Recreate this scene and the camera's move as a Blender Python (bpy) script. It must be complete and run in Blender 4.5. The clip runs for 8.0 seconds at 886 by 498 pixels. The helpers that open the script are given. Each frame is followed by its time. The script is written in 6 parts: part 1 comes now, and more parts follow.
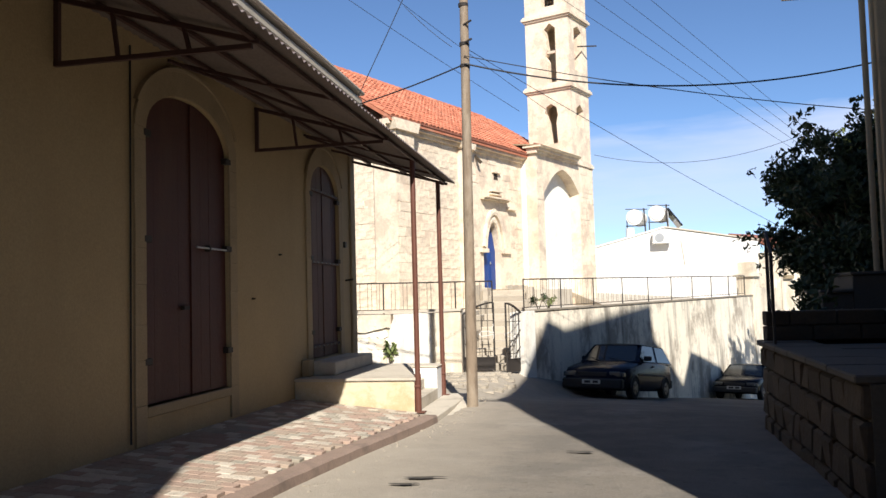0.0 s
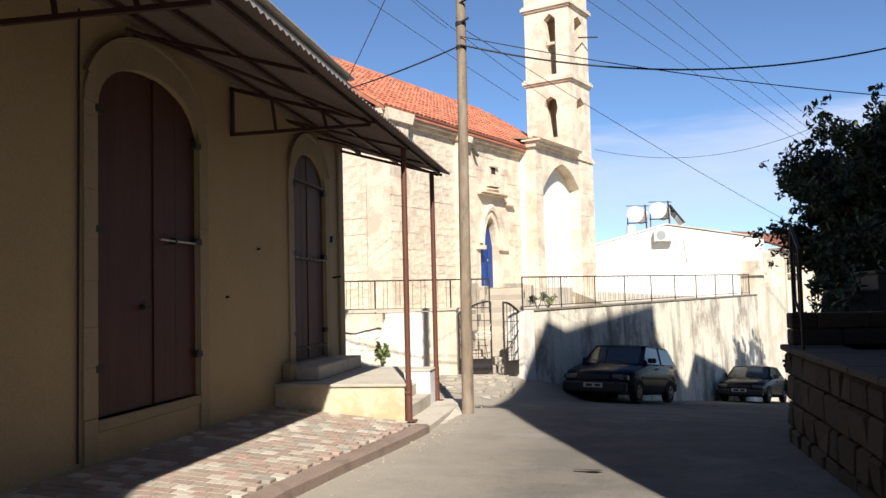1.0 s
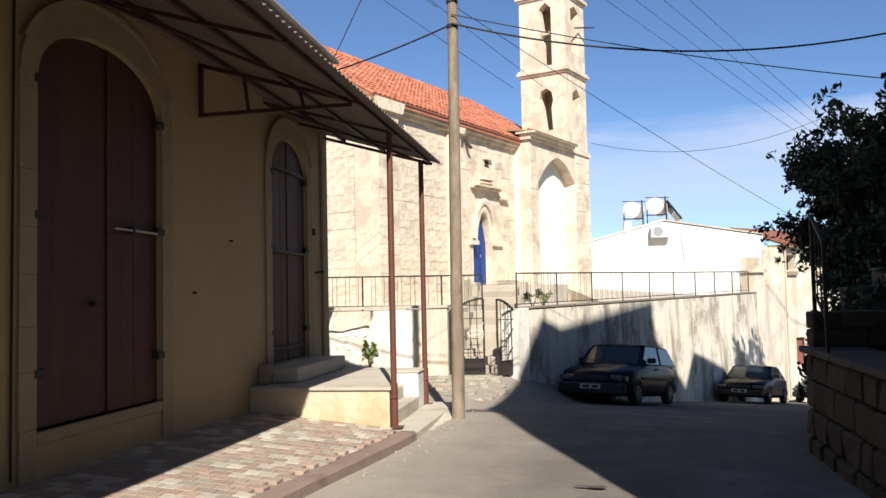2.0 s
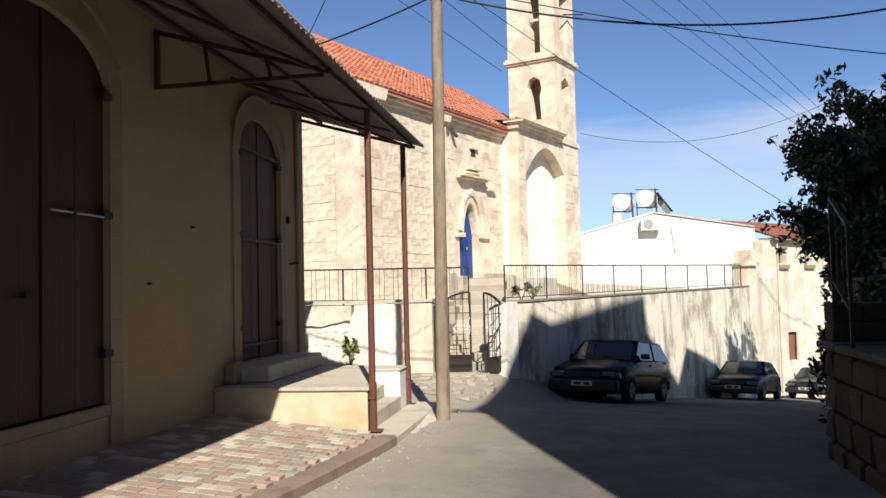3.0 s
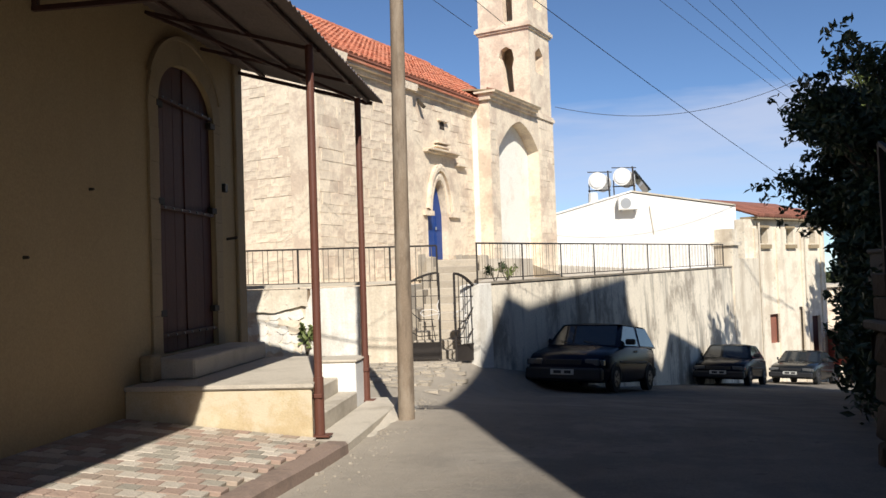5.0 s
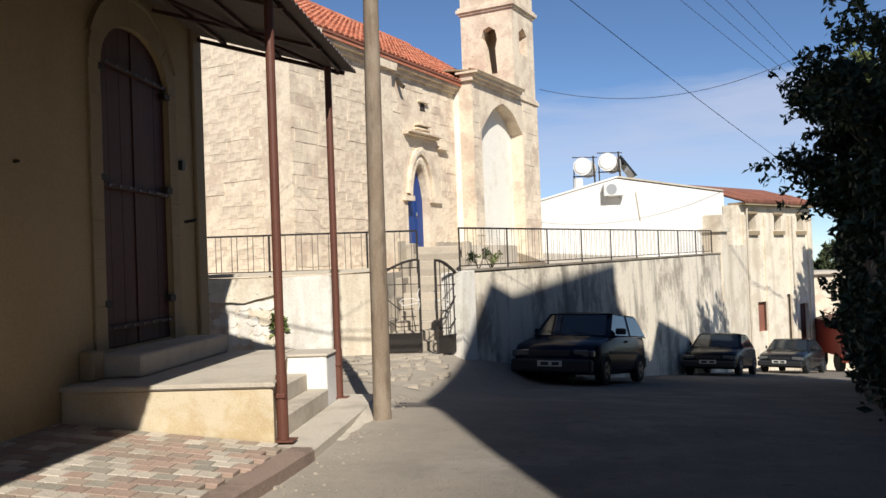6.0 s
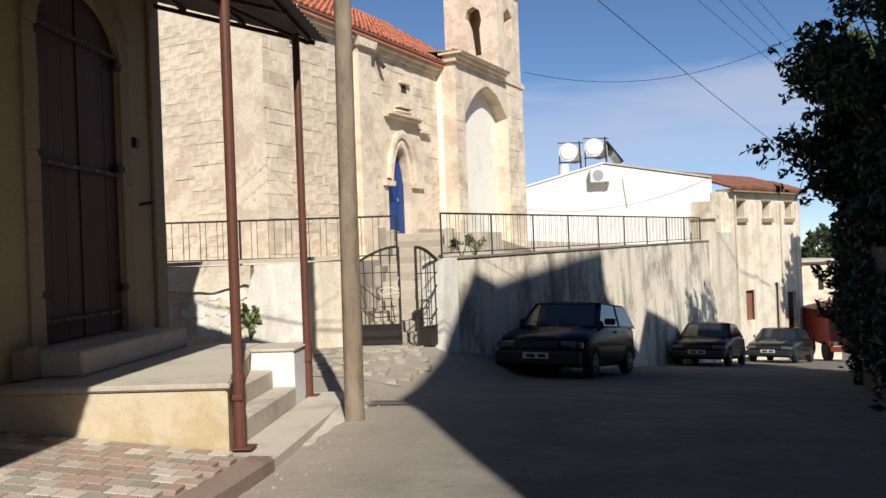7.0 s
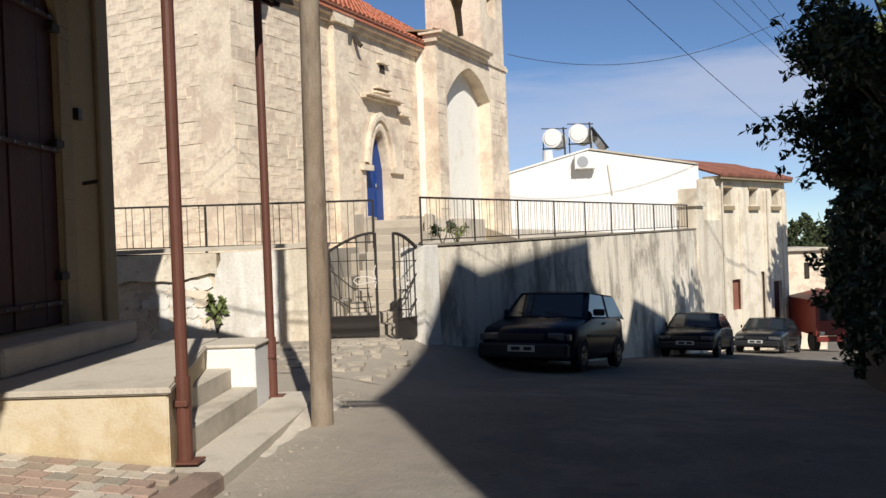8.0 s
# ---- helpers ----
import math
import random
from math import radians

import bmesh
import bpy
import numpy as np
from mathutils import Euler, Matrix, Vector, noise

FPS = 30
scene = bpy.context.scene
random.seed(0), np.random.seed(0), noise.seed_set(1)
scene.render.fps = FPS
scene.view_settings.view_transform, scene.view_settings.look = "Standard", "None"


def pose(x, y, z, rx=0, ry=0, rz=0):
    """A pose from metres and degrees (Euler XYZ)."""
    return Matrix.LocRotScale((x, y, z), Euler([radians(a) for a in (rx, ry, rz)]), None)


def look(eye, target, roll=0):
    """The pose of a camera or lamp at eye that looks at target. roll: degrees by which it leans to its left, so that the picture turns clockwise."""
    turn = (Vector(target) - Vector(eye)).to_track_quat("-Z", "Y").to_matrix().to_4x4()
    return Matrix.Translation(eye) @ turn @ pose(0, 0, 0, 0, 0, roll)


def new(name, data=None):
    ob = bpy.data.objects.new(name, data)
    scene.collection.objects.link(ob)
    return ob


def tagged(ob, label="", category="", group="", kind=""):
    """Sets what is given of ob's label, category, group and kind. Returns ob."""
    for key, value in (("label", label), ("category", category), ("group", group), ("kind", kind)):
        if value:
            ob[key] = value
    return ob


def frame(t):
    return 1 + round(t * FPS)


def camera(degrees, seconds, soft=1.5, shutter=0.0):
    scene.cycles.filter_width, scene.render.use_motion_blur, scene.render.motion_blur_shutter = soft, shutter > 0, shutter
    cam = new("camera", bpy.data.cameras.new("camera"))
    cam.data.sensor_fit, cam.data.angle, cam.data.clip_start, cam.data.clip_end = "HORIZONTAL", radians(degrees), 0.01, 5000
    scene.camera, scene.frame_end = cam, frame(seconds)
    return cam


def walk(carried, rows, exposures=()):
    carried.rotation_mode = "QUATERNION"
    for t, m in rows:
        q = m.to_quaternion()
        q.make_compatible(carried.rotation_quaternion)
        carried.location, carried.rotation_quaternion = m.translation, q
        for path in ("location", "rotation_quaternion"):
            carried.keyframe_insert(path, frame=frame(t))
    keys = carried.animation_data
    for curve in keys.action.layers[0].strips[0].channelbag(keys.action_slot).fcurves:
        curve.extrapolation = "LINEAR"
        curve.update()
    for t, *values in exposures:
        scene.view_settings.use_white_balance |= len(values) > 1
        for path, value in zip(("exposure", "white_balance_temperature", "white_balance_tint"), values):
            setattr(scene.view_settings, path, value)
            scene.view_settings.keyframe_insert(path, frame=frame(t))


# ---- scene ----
cam = camera(55.2, 8.0, soft=1.5)
PATH = [
    (0, (0.069, 0.208, 1.453), (-0.278, 2.174, 1.573), -1.6),
    (0.5, (0.026, 0.72, 1.427), (-0.32, 2.686, 1.549), -1.6),
    (1, (-0.072, 1.314, 1.469), (-0.412, 3.281, 1.584), -1.4),
    (1.5, (-0.124, 1.804, 1.466), (-0.459, 3.772, 1.578), -1.3),
    (3, (-0.289, 3.261, 1.397), (-0.583, 5.237, 1.495), -1.4),
    (3.5, (-0.341, 3.747, 1.353), (-0.62, 5.725, 1.446), -1.5),
    (4, (-0.38, 4.24, 1.319), (-0.642, 6.221, 1.405), -1.6),
    (4.5, (-0.409, 4.668, 1.291), (-0.656, 6.651, 1.368), -1.8),
    (6, (-0.535, 6.18, 1.204), (-0.723, 8.171, 1.244), -2.2),
    (6.5, (-0.546, 6.587, 1.186), (-0.717, 8.579, 1.213), -2.3),
    (7, (-0.554, 7.041, 1.182), (-0.706, 9.035, 1.193), -2.2),
    (7.5, (-0.577, 7.496, 1.168), (-0.71, 9.492, 1.165), -2.2),
    (8, (-0.603, 8.001, 1.13), (-0.712, 9.998, 1.115), -2.2),
]
walk(cam, [(t, look(eye, target, roll)) for t, eye, target, roll in PATH], [(0.0, 0.7), (3.0, 0.5), (5.0, 0.35), (8.0, 0.13)])


# ---- daylight ----
SUN_AZ, SUN_EL = 17.0, 39.5    # the sun stands behind the start of the walk, a little to its right
SUN_FROM = Vector((math.sin(radians(SUN_AZ)) * math.cos(radians(SUN_EL)), -math.cos(radians(SUN_AZ)) * math.cos(radians(SUN_EL)), math.sin(radians(SUN_EL))))
sun = new("sun", bpy.data.lights.new("sun", "SUN"))
sun.data.energy, sun.data.angle, sun.data.color = 5.0, radians(0.5), (1.0, 0.95, 0.87)
sun.matrix_world = look(SUN_FROM * 60, (0, 0, 0))

world = bpy.data.worlds.new("sky")
scene.world = world
world.use_nodes = True
wn, wl = world.node_tree.nodes, world.node_tree.links
wn.clear()
w_out, w_bg, w_sky = wn.new("ShaderNodeOutputWorld"), wn.new("ShaderNodeBackground"), wn.new("ShaderNodeTexSky")
w_sky.sky_type, w_sky.sun_disc = "NISHITA", False
w_sky.sun_elevation, w_sky.sun_rotation = radians(SUN_EL), radians(180 - SUN_AZ)
w_sky.dust_density, w_sky.air_density, w_sky.ozone_density, w_sky.altitude = 0.0, 0.9, 2.0, 3000
w_co, w_map = wn.new("ShaderNodeTexCoord"), wn.new("ShaderNodeMapping")
w_map.inputs["Scale"].default_value = (1.3, 1.3, 9.0)
w_noise = wn.new("ShaderNodeTexNoise")
w_noise.inputs["Scale"].default_value, w_noise.inputs["Detail"].default_value, w_noise.inputs["Roughness"].default_value = 1.9, 6.0, 0.55
w_ramp = wn.new("ShaderNodeValToRGB")
w_ramp.color_ramp.elements[0].position, w_ramp.color_ramp.elements[1].position = 0.26, 0.56
w_ramp.color_ramp.elements[0].color, w_ramp.color_ramp.elements[1].color = (0.12, 0.12, 0.12, 1), (0.62, 0.62, 0.62, 1)
w_mix = wn.new("ShaderNodeMixRGB")
w_mix.inputs[2].default_value = (5.7, 6.1, 7.5, 1)
wl.new(w_co.outputs["Generated"], w_map.inputs[0])
wl.new(w_map.outputs[0], w_noise.inputs["Vector"])
wl.new(w_noise.outputs[0], w_ramp.inputs[0])
# a thin bank of cloud low in the sky, with a wavy upper edge
w_sep, w_edge = wn.new("ShaderNodeSeparateXYZ"), wn.new("ShaderNodeMath")
w_edge.operation = "MULTIPLY_ADD"
w_edge.inputs[1].default_value = -0.09
w_lo, w_hi, w_mul, w_mul2 = wn.new("ShaderNodeMapRange"), wn.new("ShaderNodeMapRange"), wn.new("ShaderNodeMath"), wn.new("ShaderNodeMath")
w_lo.inputs[1].default_value, w_lo.inputs[2].default_value = -0.02, 0.14
w_hi.inputs[1].default_value, w_hi.inputs[2].default_value, w_hi.inputs[3].default_value, w_hi.inputs[4].default_value = 0.137, 0.157, 1.0, 0.0
w_mul.operation = w_mul2.operation = "MULTIPLY"
wl.new(w_co.outputs["Generated"], w_sep.inputs[0])
wl.new(w_sep.outputs[2], w_lo.inputs[0])
wl.new(w_noise.outputs[0], w_edge.inputs[0])
wl.new(w_sep.outputs[2], w_edge.inputs[2])
wl.new(w_edge.outputs[0], w_hi.inputs[0])
wl.new(w_lo.outputs[0], w_mul.inputs[0])
wl.new(w_hi.outputs[0], w_mul.inputs[1])
wl.new(w_mul.outputs[0], w_mul2.inputs[0])
wl.new(w_ramp.outputs[0], w_mul2.inputs[1])
wl.new(w_mul2.outputs[0], w_mix.inputs[0])
w_tint = wn.new("ShaderNodeMixRGB")
w_tint.blend_type = "MULTIPLY"
w_tint.inputs[0].default_value, w_tint.inputs[2].default_value = 1.0, (0.85, 0.98, 1.09, 1)
wl.new(w_sky.outputs[0], w_tint.inputs[1])
wl.new(w_tint.outputs[0], w_mix.inputs[1])
wl.new(w_mix.outputs[0], w_bg.inputs[0])
wl.new(w_bg.outputs[0], w_out.inputs[0])
w_bg.inputs[1].default_value = 0.09


# ---- materials ----
def material(name, col, col2=None, rough=0.85, metal=0.0, scale=3.0, fine=60.0, bump=0.25, stain=None, stain_scale=0.7, stain_amt=0.5, streak=False, rand=0.0, island=0.0, spec=0.4, coords="Object", contrast=0.25, blotch=None, blotch_scale=0.5, blotch_amt=0.6, pits=0.0, blotch_run=1.0):
    """Two scales of colour variation, optional stains (streaks run down), fine relief."""
    m = bpy.data.materials.new(name)
    m.use_nodes = True
    n, l = m.node_tree.nodes, m.node_tree.links
    b = n["Principled BSDF"]
    b.inputs["Roughness"].default_value, b.inputs["Metallic"].default_value = rough, metal
    b.inputs["Specular IOR Level"].default_value = spec
    co = n.new("ShaderNodeTexCoord")
    v = co.outputs[coords]

    def noise_tex(sc, detail=5.0, vec=v, rgh=0.6):
        t = n.new("ShaderNodeTexNoise")
        t.inputs["Scale"].default_value, t.inputs["Detail"].default_value, t.inputs["Roughness"].default_value = sc, detail, rgh
        l.new(vec, t.inputs["Vector"])
        return t.outputs[0]

    def ramp(src, a, bb):
        r = n.new("ShaderNodeMapRange")
        r.inputs[1].default_value, r.inputs[2].default_value = a, bb
        l.new(src, r.inputs[0])
        return r.outputs[0]

    def mix(fac, a, c, mode="MIX"):
        x = n.new("ShaderNodeMixRGB")
        x.blend_type = mode
        for sock, val in zip(x.inputs, (fac, a, c)):
            if isinstance(val, (int, float)):
                sock.default_value = val
            elif isinstance(val, tuple):
                sock.default_value = (*val, 1)
            else:
                l.new(val, sock)
        return x.outputs[0]

    c2 = col2 or tuple(x * 0.72 for x in col)
    colour = mix(ramp(noise_tex(scale), 0.5 - contrast, 0.5 + contrast), c2, col)
    colour = mix(0.55, colour, mix(ramp(noise_tex(fine, 3.0), 0.25, 0.75), tuple(x * 0.7 for x in col), tuple(min(1, x * 1.15) for x in col)))
    if stain:
        vec = v
        if streak:
            mp = n.new("ShaderNodeMapping")
            mp.inputs["Scale"].default_value = (1.0, 1.0, 0.12)
            l.new(v, mp.inputs[0])
            vec = mp.outputs[0]
        f = ramp(noise_tex(stain_scale, 6.0, vec, 0.65), 0.5, 0.68)
        sc = n.new("ShaderNodeMath")
        sc.operation = "MULTIPLY"
        sc.inputs[1].default_value = stain_amt
        l.new(f, sc.inputs[0])
        colour = mix(sc.outputs[0], colour, stain)
    if blotch:
        mp = n.new("ShaderNodeMapping")
        mp.inputs["Scale"].default_value = (1.0, 1.0, blotch_run)
        l.new(v, mp.inputs[0])
        f = ramp(noise_tex(blotch_scale, 8.0, mp.outputs[0], 0.7), 0.48, 0.58)
        sc = n.new("ShaderNodeMath")
        sc.operation = "MULTIPLY"
        sc.inputs[1].default_value = blotch_amt
        l.new(f, sc.inputs[0])
        colour = mix(sc.outputs[0], colour, blotch)
    if pits:
        f = ramp(noise_tex(6.5, 3.0, v, 0.5), 0.66, 0.72)
        sc = n.new("ShaderNodeMath")
        sc.operation = "MULTIPLY"
        sc.inputs[1].default_value = pits
        l.new(f, sc.inputs[0])
        colour = mix(sc.outputs[0], colour, tuple(x * 0.45 for x in col))
    if rand or island:
        src = n.new("ShaderNodeObjectInfo").outputs["Random"] if rand else n.new("ShaderNodeNewGeometry").outputs["Random Per Island"]
        amt = rand or island
        r = n.new("ShaderNodeMapRange")
        r.inputs[3].default_value, r.inputs[4].default_value = 1 - amt, 1 + amt
        l.new(src, r.inputs[0])
        colour = mix(1.0, colour, r.outputs[0], "MULTIPLY")
    l.new(colour, b.inputs["Base Color"])
    if bump:
        bp = n.new("ShaderNodeBump")
        bp.inputs["Strength"].default_value, bp.inputs["Distance"].default_value = bump, 0.02
        add = n.new("ShaderNodeMath")
        l.new(noise_tex(fine, 4.0), add.inputs[0])
        l.new(noise_tex(scale * 3), add.inputs[1])
        l.new(add.outputs[0], bp.inputs["Height"])
        l.new(bp.outputs[0], b.inputs["Normal"])
    return m


def glass_mat(name, col=(0.02, 0.025, 0.03), rough=0.06):
    m = bpy.data.materials.new(name)
    m.use_nodes = True
    b = m.node_tree.nodes["Principled BSDF"]
    b.inputs["Base Color"].default_value, b.inputs["Roughness"].default_value = (*col, 1), rough
    b.inputs["Specular IOR Level"].default_value = 0.6
    return m


M_ASPHALT = material("worn_asphalt", (0.235, 0.207, 0.172), (0.138, 0.122, 0.103), 1.0, spec=0.08, scale=1.6, fine=38, bump=0.9, stain=(0.29, 0.265, 0.23), stain_scale=0.5, stain_amt=0.6, blotch=(0.135, 0.125, 0.112), blotch_scale=1.4, blotch_amt=0.45, pits=0.5)


def sunlit_dust_margin(m, lit_dust, x_full, x_none):
    """Pale dust and grit gathered along the footway side of the lane, paled further to paint in the sunlit strip's
    brightness, thinning out unevenly.
    """
    n, l = m.node_tree.nodes, m.node_tree.links
    b = n["Principled BSDF"]
    base = b.inputs["Base Color"].links[0].from_socket
    co, sep, tex = n.new("ShaderNodeTexCoord"), n.new("ShaderNodeSeparateXYZ"), n.new("ShaderNodeTexNoise")
    tex.inputs["Scale"].default_value, tex.inputs["Detail"].default_value, tex.inputs["Roughness"].default_value = 1.6, 8.0, 0.7
    wob, rng, mx = n.new("ShaderNodeMath"), n.new("ShaderNodeMapRange"), n.new("ShaderNodeMixRGB")
    wob.operation = "MULTIPLY_ADD"
    wob.inputs[1].default_value = 2.2
    rng.inputs[1].default_value, rng.inputs[2].default_value = x_full + 1.1, x_none + 1.1
    rng.inputs[3].default_value, rng.inputs[4].default_value = 0.85, 0.0
    mx.inputs[2].default_value = (*lit_dust, 1)
    l.new(co.outputs["Object"], sep.inputs[0])
    l.new(co.outputs["Object"], tex.inputs["Vector"])
    l.new(tex.outputs[0], wob.inputs[0])
    l.new(sep.outputs[0], wob.inputs[2])
    l.new(wob.outputs[0], rng.inputs[0])
    l.new(rng.outputs[0], mx.inputs[0])
    l.new(base, mx.inputs[1])
    l.new(mx.outputs[0], b.inputs["Base Color"])


# partly real dust, partly sunlight put into the road colour on this side
sunlit_dust_margin(M_ASPHALT, (0.40, 0.35, 0.285), -2.5, -0.5)
M_EARTH = material("dry_earth", (0.20, 0.17, 0.11), (0.10, 0.12, 0.05), 0.95, scale=0.05, fine=3)
M_PLASTER = material("ochre_plaster", (0.40, 0.305, 0.172), (0.31, 0.235, 0.13), 0.9, scale=1.2, fine=45, bump=0.25, stain=(0.30, 0.22, 0.12), stain_scale=0.9, stain_amt=0.35, streak=True)
M_SURROUND = material("stone_surround", (0.34, 0.265, 0.165), (0.25, 0.195, 0.12), 0.9, scale=3, fine=40, stain=(0.22, 0.17, 0.10), stain_scale=2, stain_amt=0.4)
M_DOORWOOD = material("red_brown_boards", (0.068, 0.018, 0.012), (0.034, 0.011, 0.009), 0.7, scale=4, fine=30, bump=0.2, stain=(0.085, 0.036, 0.022), stain_scale=3, stain_amt=0.5, streak=True)
M_REDIRON = material("red_brown_iron", (0.145, 0.055, 0.036), (0.09, 0.036, 0.026), 0.55, scale=6, fine=80, bump=0.15, stain=(0.09, 0.035, 0.02), stain_scale=5, stain_amt=0.5)
M_DARKIRON = material("dark_iron", (0.03, 0.024, 0.021), (0.02, 0.016, 0.014), 0.75, scale=8, fine=90, bump=0.15)
M_SHEET = material("corrugated_sheet", (0.24, 0.20, 0.185), (0.165, 0.14, 0.135), 0.6, 0.2, scale=2, fine=30, bump=0.1, stain=(0.24, 0.19, 0.15), stain_scale=1.5, stain_amt=0.5)
M_CONCRETE = material("pale_concrete", (0.56, 0.50, 0.41), (0.45, 0.40, 0.325), 0.9, scale=2.2, fine=50, bump=0.3, stain=(0.24, 0.20, 0.15), stain_scale=1.6, stain_amt=0.45)
M_CREAM = material("cream_render", (0.60, 0.49, 0.31), (0.52, 0.40, 0.24), 0.9, scale=1.6, fine=50, bump=0.25, stain=(0.42, 0.30, 0.16), stain_scale=1.3, stain_amt=0.55, blotch=(0.66, 0.58, 0.44), blotch_scale=1.4, blotch_amt=0.6)
M_WHITE = material("white_paint", (0.80, 0.78, 0.74), (0.72, 0.70, 0.66), 0.85, scale=1.5, fine=40, bump=0.12)
M_KERB = material("red_kerb_paint", (0.29, 0.21, 0.165), (0.21, 0.15, 0.12), 0.9, scale=3, fine=40, bump=0.45, stain=(0.12, 0.092, 0.075), stain_scale=2.2, stain_amt=0.6, pits=0.6)
M_STONE = material("church_limestone", (0.84, 0.715, 0.55), (0.66, 0.56, 0.42), 0.92, scale=0.9, fine=14, bump=0.5, stain=(0.47, 0.37, 0.28), stain_scale=0.9, stain_amt=0.55, blotch=(0.50, 0.375, 0.285), blotch_scale=1.3, blotch_amt=0.6, pits=0.5)
M_BLOCK = material("limestone_block", (0.84, 0.715, 0.55), (0.66, 0.56, 0.43), 0.92, scale=2.0, fine=18, bump=0.5, stain=(0.46, 0.37, 0.29), stain_scale=1.2, stain_amt=0.5, rand=0.1, blotch=(0.50, 0.375, 0.285), blotch_scale=1.3, blotch_amt=0.6, pits=0.5)
M_TILE = material("terracotta_tiles", (0.52, 0.185, 0.105), (0.41, 0.135, 0.075), 0.85, scale=1.2, fine=12, bump=0.2, stain=(0.55, 0.30, 0.20), stain_scale=1.5, stain_amt=0.5, island=0.22)
M_RENDER = material("stained_render", (0.84, 0.76, 0.62), (0.68, 0.60, 0.48), 0.92, scale=1.3, fine=25, bump=0.4, stain=(0.10, 0.088, 0.075), stain_scale=1.7, stain_amt=0.75, streak=True, blotch=(0.22, 0.18, 0.14), blotch_scale=0.8, blotch_amt=0.7, pits=0.7, blotch_run=0.6)
M_POLE = material("weathered_pole", (0.27, 0.205, 0.145), (0.165, 0.122, 0.086), 0.9, scale=3.5, fine=60, bump=0.25, stain=(0.10, 0.075, 0.055), stain_scale=13, stain_amt=0.75, streak=True, blotch=(0.36, 0.30, 0.23), blotch_scale=2.6, blotch_amt=0.5, blotch_run=0.3)
M_BLUE = material("blue_paint", (0.010, 0.05, 0.23), (0.008, 0.036, 0.17), 0.45, scale=3, fine=40, bump=0.1)
# terrace stones: base colours lowered so they carry part of the deep shade
M_SHADESTONE = material("shaded_rubble_stone", (0.064, 0.046, 0.03), (0.036, 0.028, 0.02), 0.92, scale=2.5, fine=20, bump=0.6, stain=(0.045, 0.04, 0.03), stain_scale=1.6, stain_amt=0.6, rand=0.2)
M_CAP = material("shaded_cap_stone", (0.08, 0.07, 0.058), (0.052, 0.046, 0.038), 0.9, scale=2.5, fine=30, bump=0.4, stain=(0.06, 0.055, 0.045), stain_scale=1.5, stain_amt=0.5)
M_LEAF = material("dark_leaves", (0.04, 0.06, 0.022), (0.022, 0.034, 0.012), 0.6, scale=2, fine=12, bump=0.0, island=0.4)
M_LEAF2 = material("light_leaves", (0.14, 0.17, 0.05), (0.08, 0.11, 0.03), 0.6, scale=2, fine=12, bump=0.0, island=0.4)
M_BARK = material("bark", (0.11, 0.085, 0.06), None, 0.95, scale=6, fine=40, bump=0.6)
M_CABLE = material("black_cable", (0.02, 0.02, 0.022), None, 0.6, bump=0)
M_BLACK = material("black_plastic", (0.018, 0.018, 0.02), None, 0.55, bump=0)
M_CARPAINT = material("dark_blue_car_paint", (0.004, 0.007, 0.02), (0.003, 0.005, 0.016), 0.26, 0.0, scale=1, fine=200, bump=0, spec=0.12)
M_CARPAINT2 = material("black_car_paint", (0.004, 0.005, 0.008), None, 0.26, 0.0, scale=1, fine=200, bump=0, spec=0.12)
M_CARPAINT3 = material("grey_car_paint", (0.010, 0.012, 0.014), None, 0.16, 0.0, scale=1, fine=200, bump=0, spec=0.22)
M_GLASS = glass_mat("car_glass")
M_LAMP = glass_mat("lamp_glass", (0.10, 0.10, 0.10), 0.12)
M_PLATE = material("number_plate_white", (0.5, 0.5, 0.47), None, 0.5, bump=0)
M_RUBBER = material("tyre_rubber", (0.02, 0.02, 0.02), None, 0.9, bump=0.1)
M_RIM = material("alloy_rim", (0.13, 0.13, 0.14), None, 0.35, 0.8, bump=0)
M_STEEL = material("galvanised_steel", (0.45, 0.46, 0.47), None, 0.45, 0.8, bump=0.05)
M_REDPAINT = material("red_truck_paint", (0.17, 0.022, 0.014), (0.12, 0.017, 0.011), 0.5, bump=0.05)
# near-black colour that stands in for the shade inside openings and recesses
M_INNERSHADE = material("interior_shade", (0.05, 0.04, 0.03), None, 0.95, bump=0.1)
M_TREEFAR = material("far_foliage", (0.07, 0.085, 0.035), (0.04, 0.055, 0.02), 0.9, scale=0.4, fine=5, bump=0.3, island=0.3)

M_MORTAR = material("sandy_joint", (0.30, 0.25, 0.19), None, 0.95, scale=4, fine=60, bump=0.3)
M_WHITEWASH = material("flaking_whitewash", (0.83, 0.80, 0.73), (0.74, 0.69, 0.60), 0.9, scale=1.6, fine=30, bump=0.35, stain=(0.40, 0.34, 0.26), stain_scale=1.3, stain_amt=0.55, streak=True, blotch=(0.45, 0.38, 0.29), blotch_scale=1.1, blotch_amt=0.4)
M_WHITECLOTH = material("white_ribbon", (0.75, 0.73, 0.70), None, 0.9, bump=0.1)
M_DARKTILE = material("old_red_tiles", (0.30, 0.12, 0.08), (0.2, 0.085, 0.06), 0.9, scale=1.5, fine=15, bump=0.3, island=0.25)
M_FACADE = material("worn_beige_facade", (0.81, 0.73, 0.59), (0.68, 0.60, 0.47), 0.92, scale=0.9, fine=20, bump=0.35, stain=(0.30, 0.22, 0.14), stain_scale=0.9, stain_amt=0.5, streak=True, blotch=(0.50, 0.41, 0.30), blotch_scale=1.2, blotch_amt=0.5, pits=0.7)
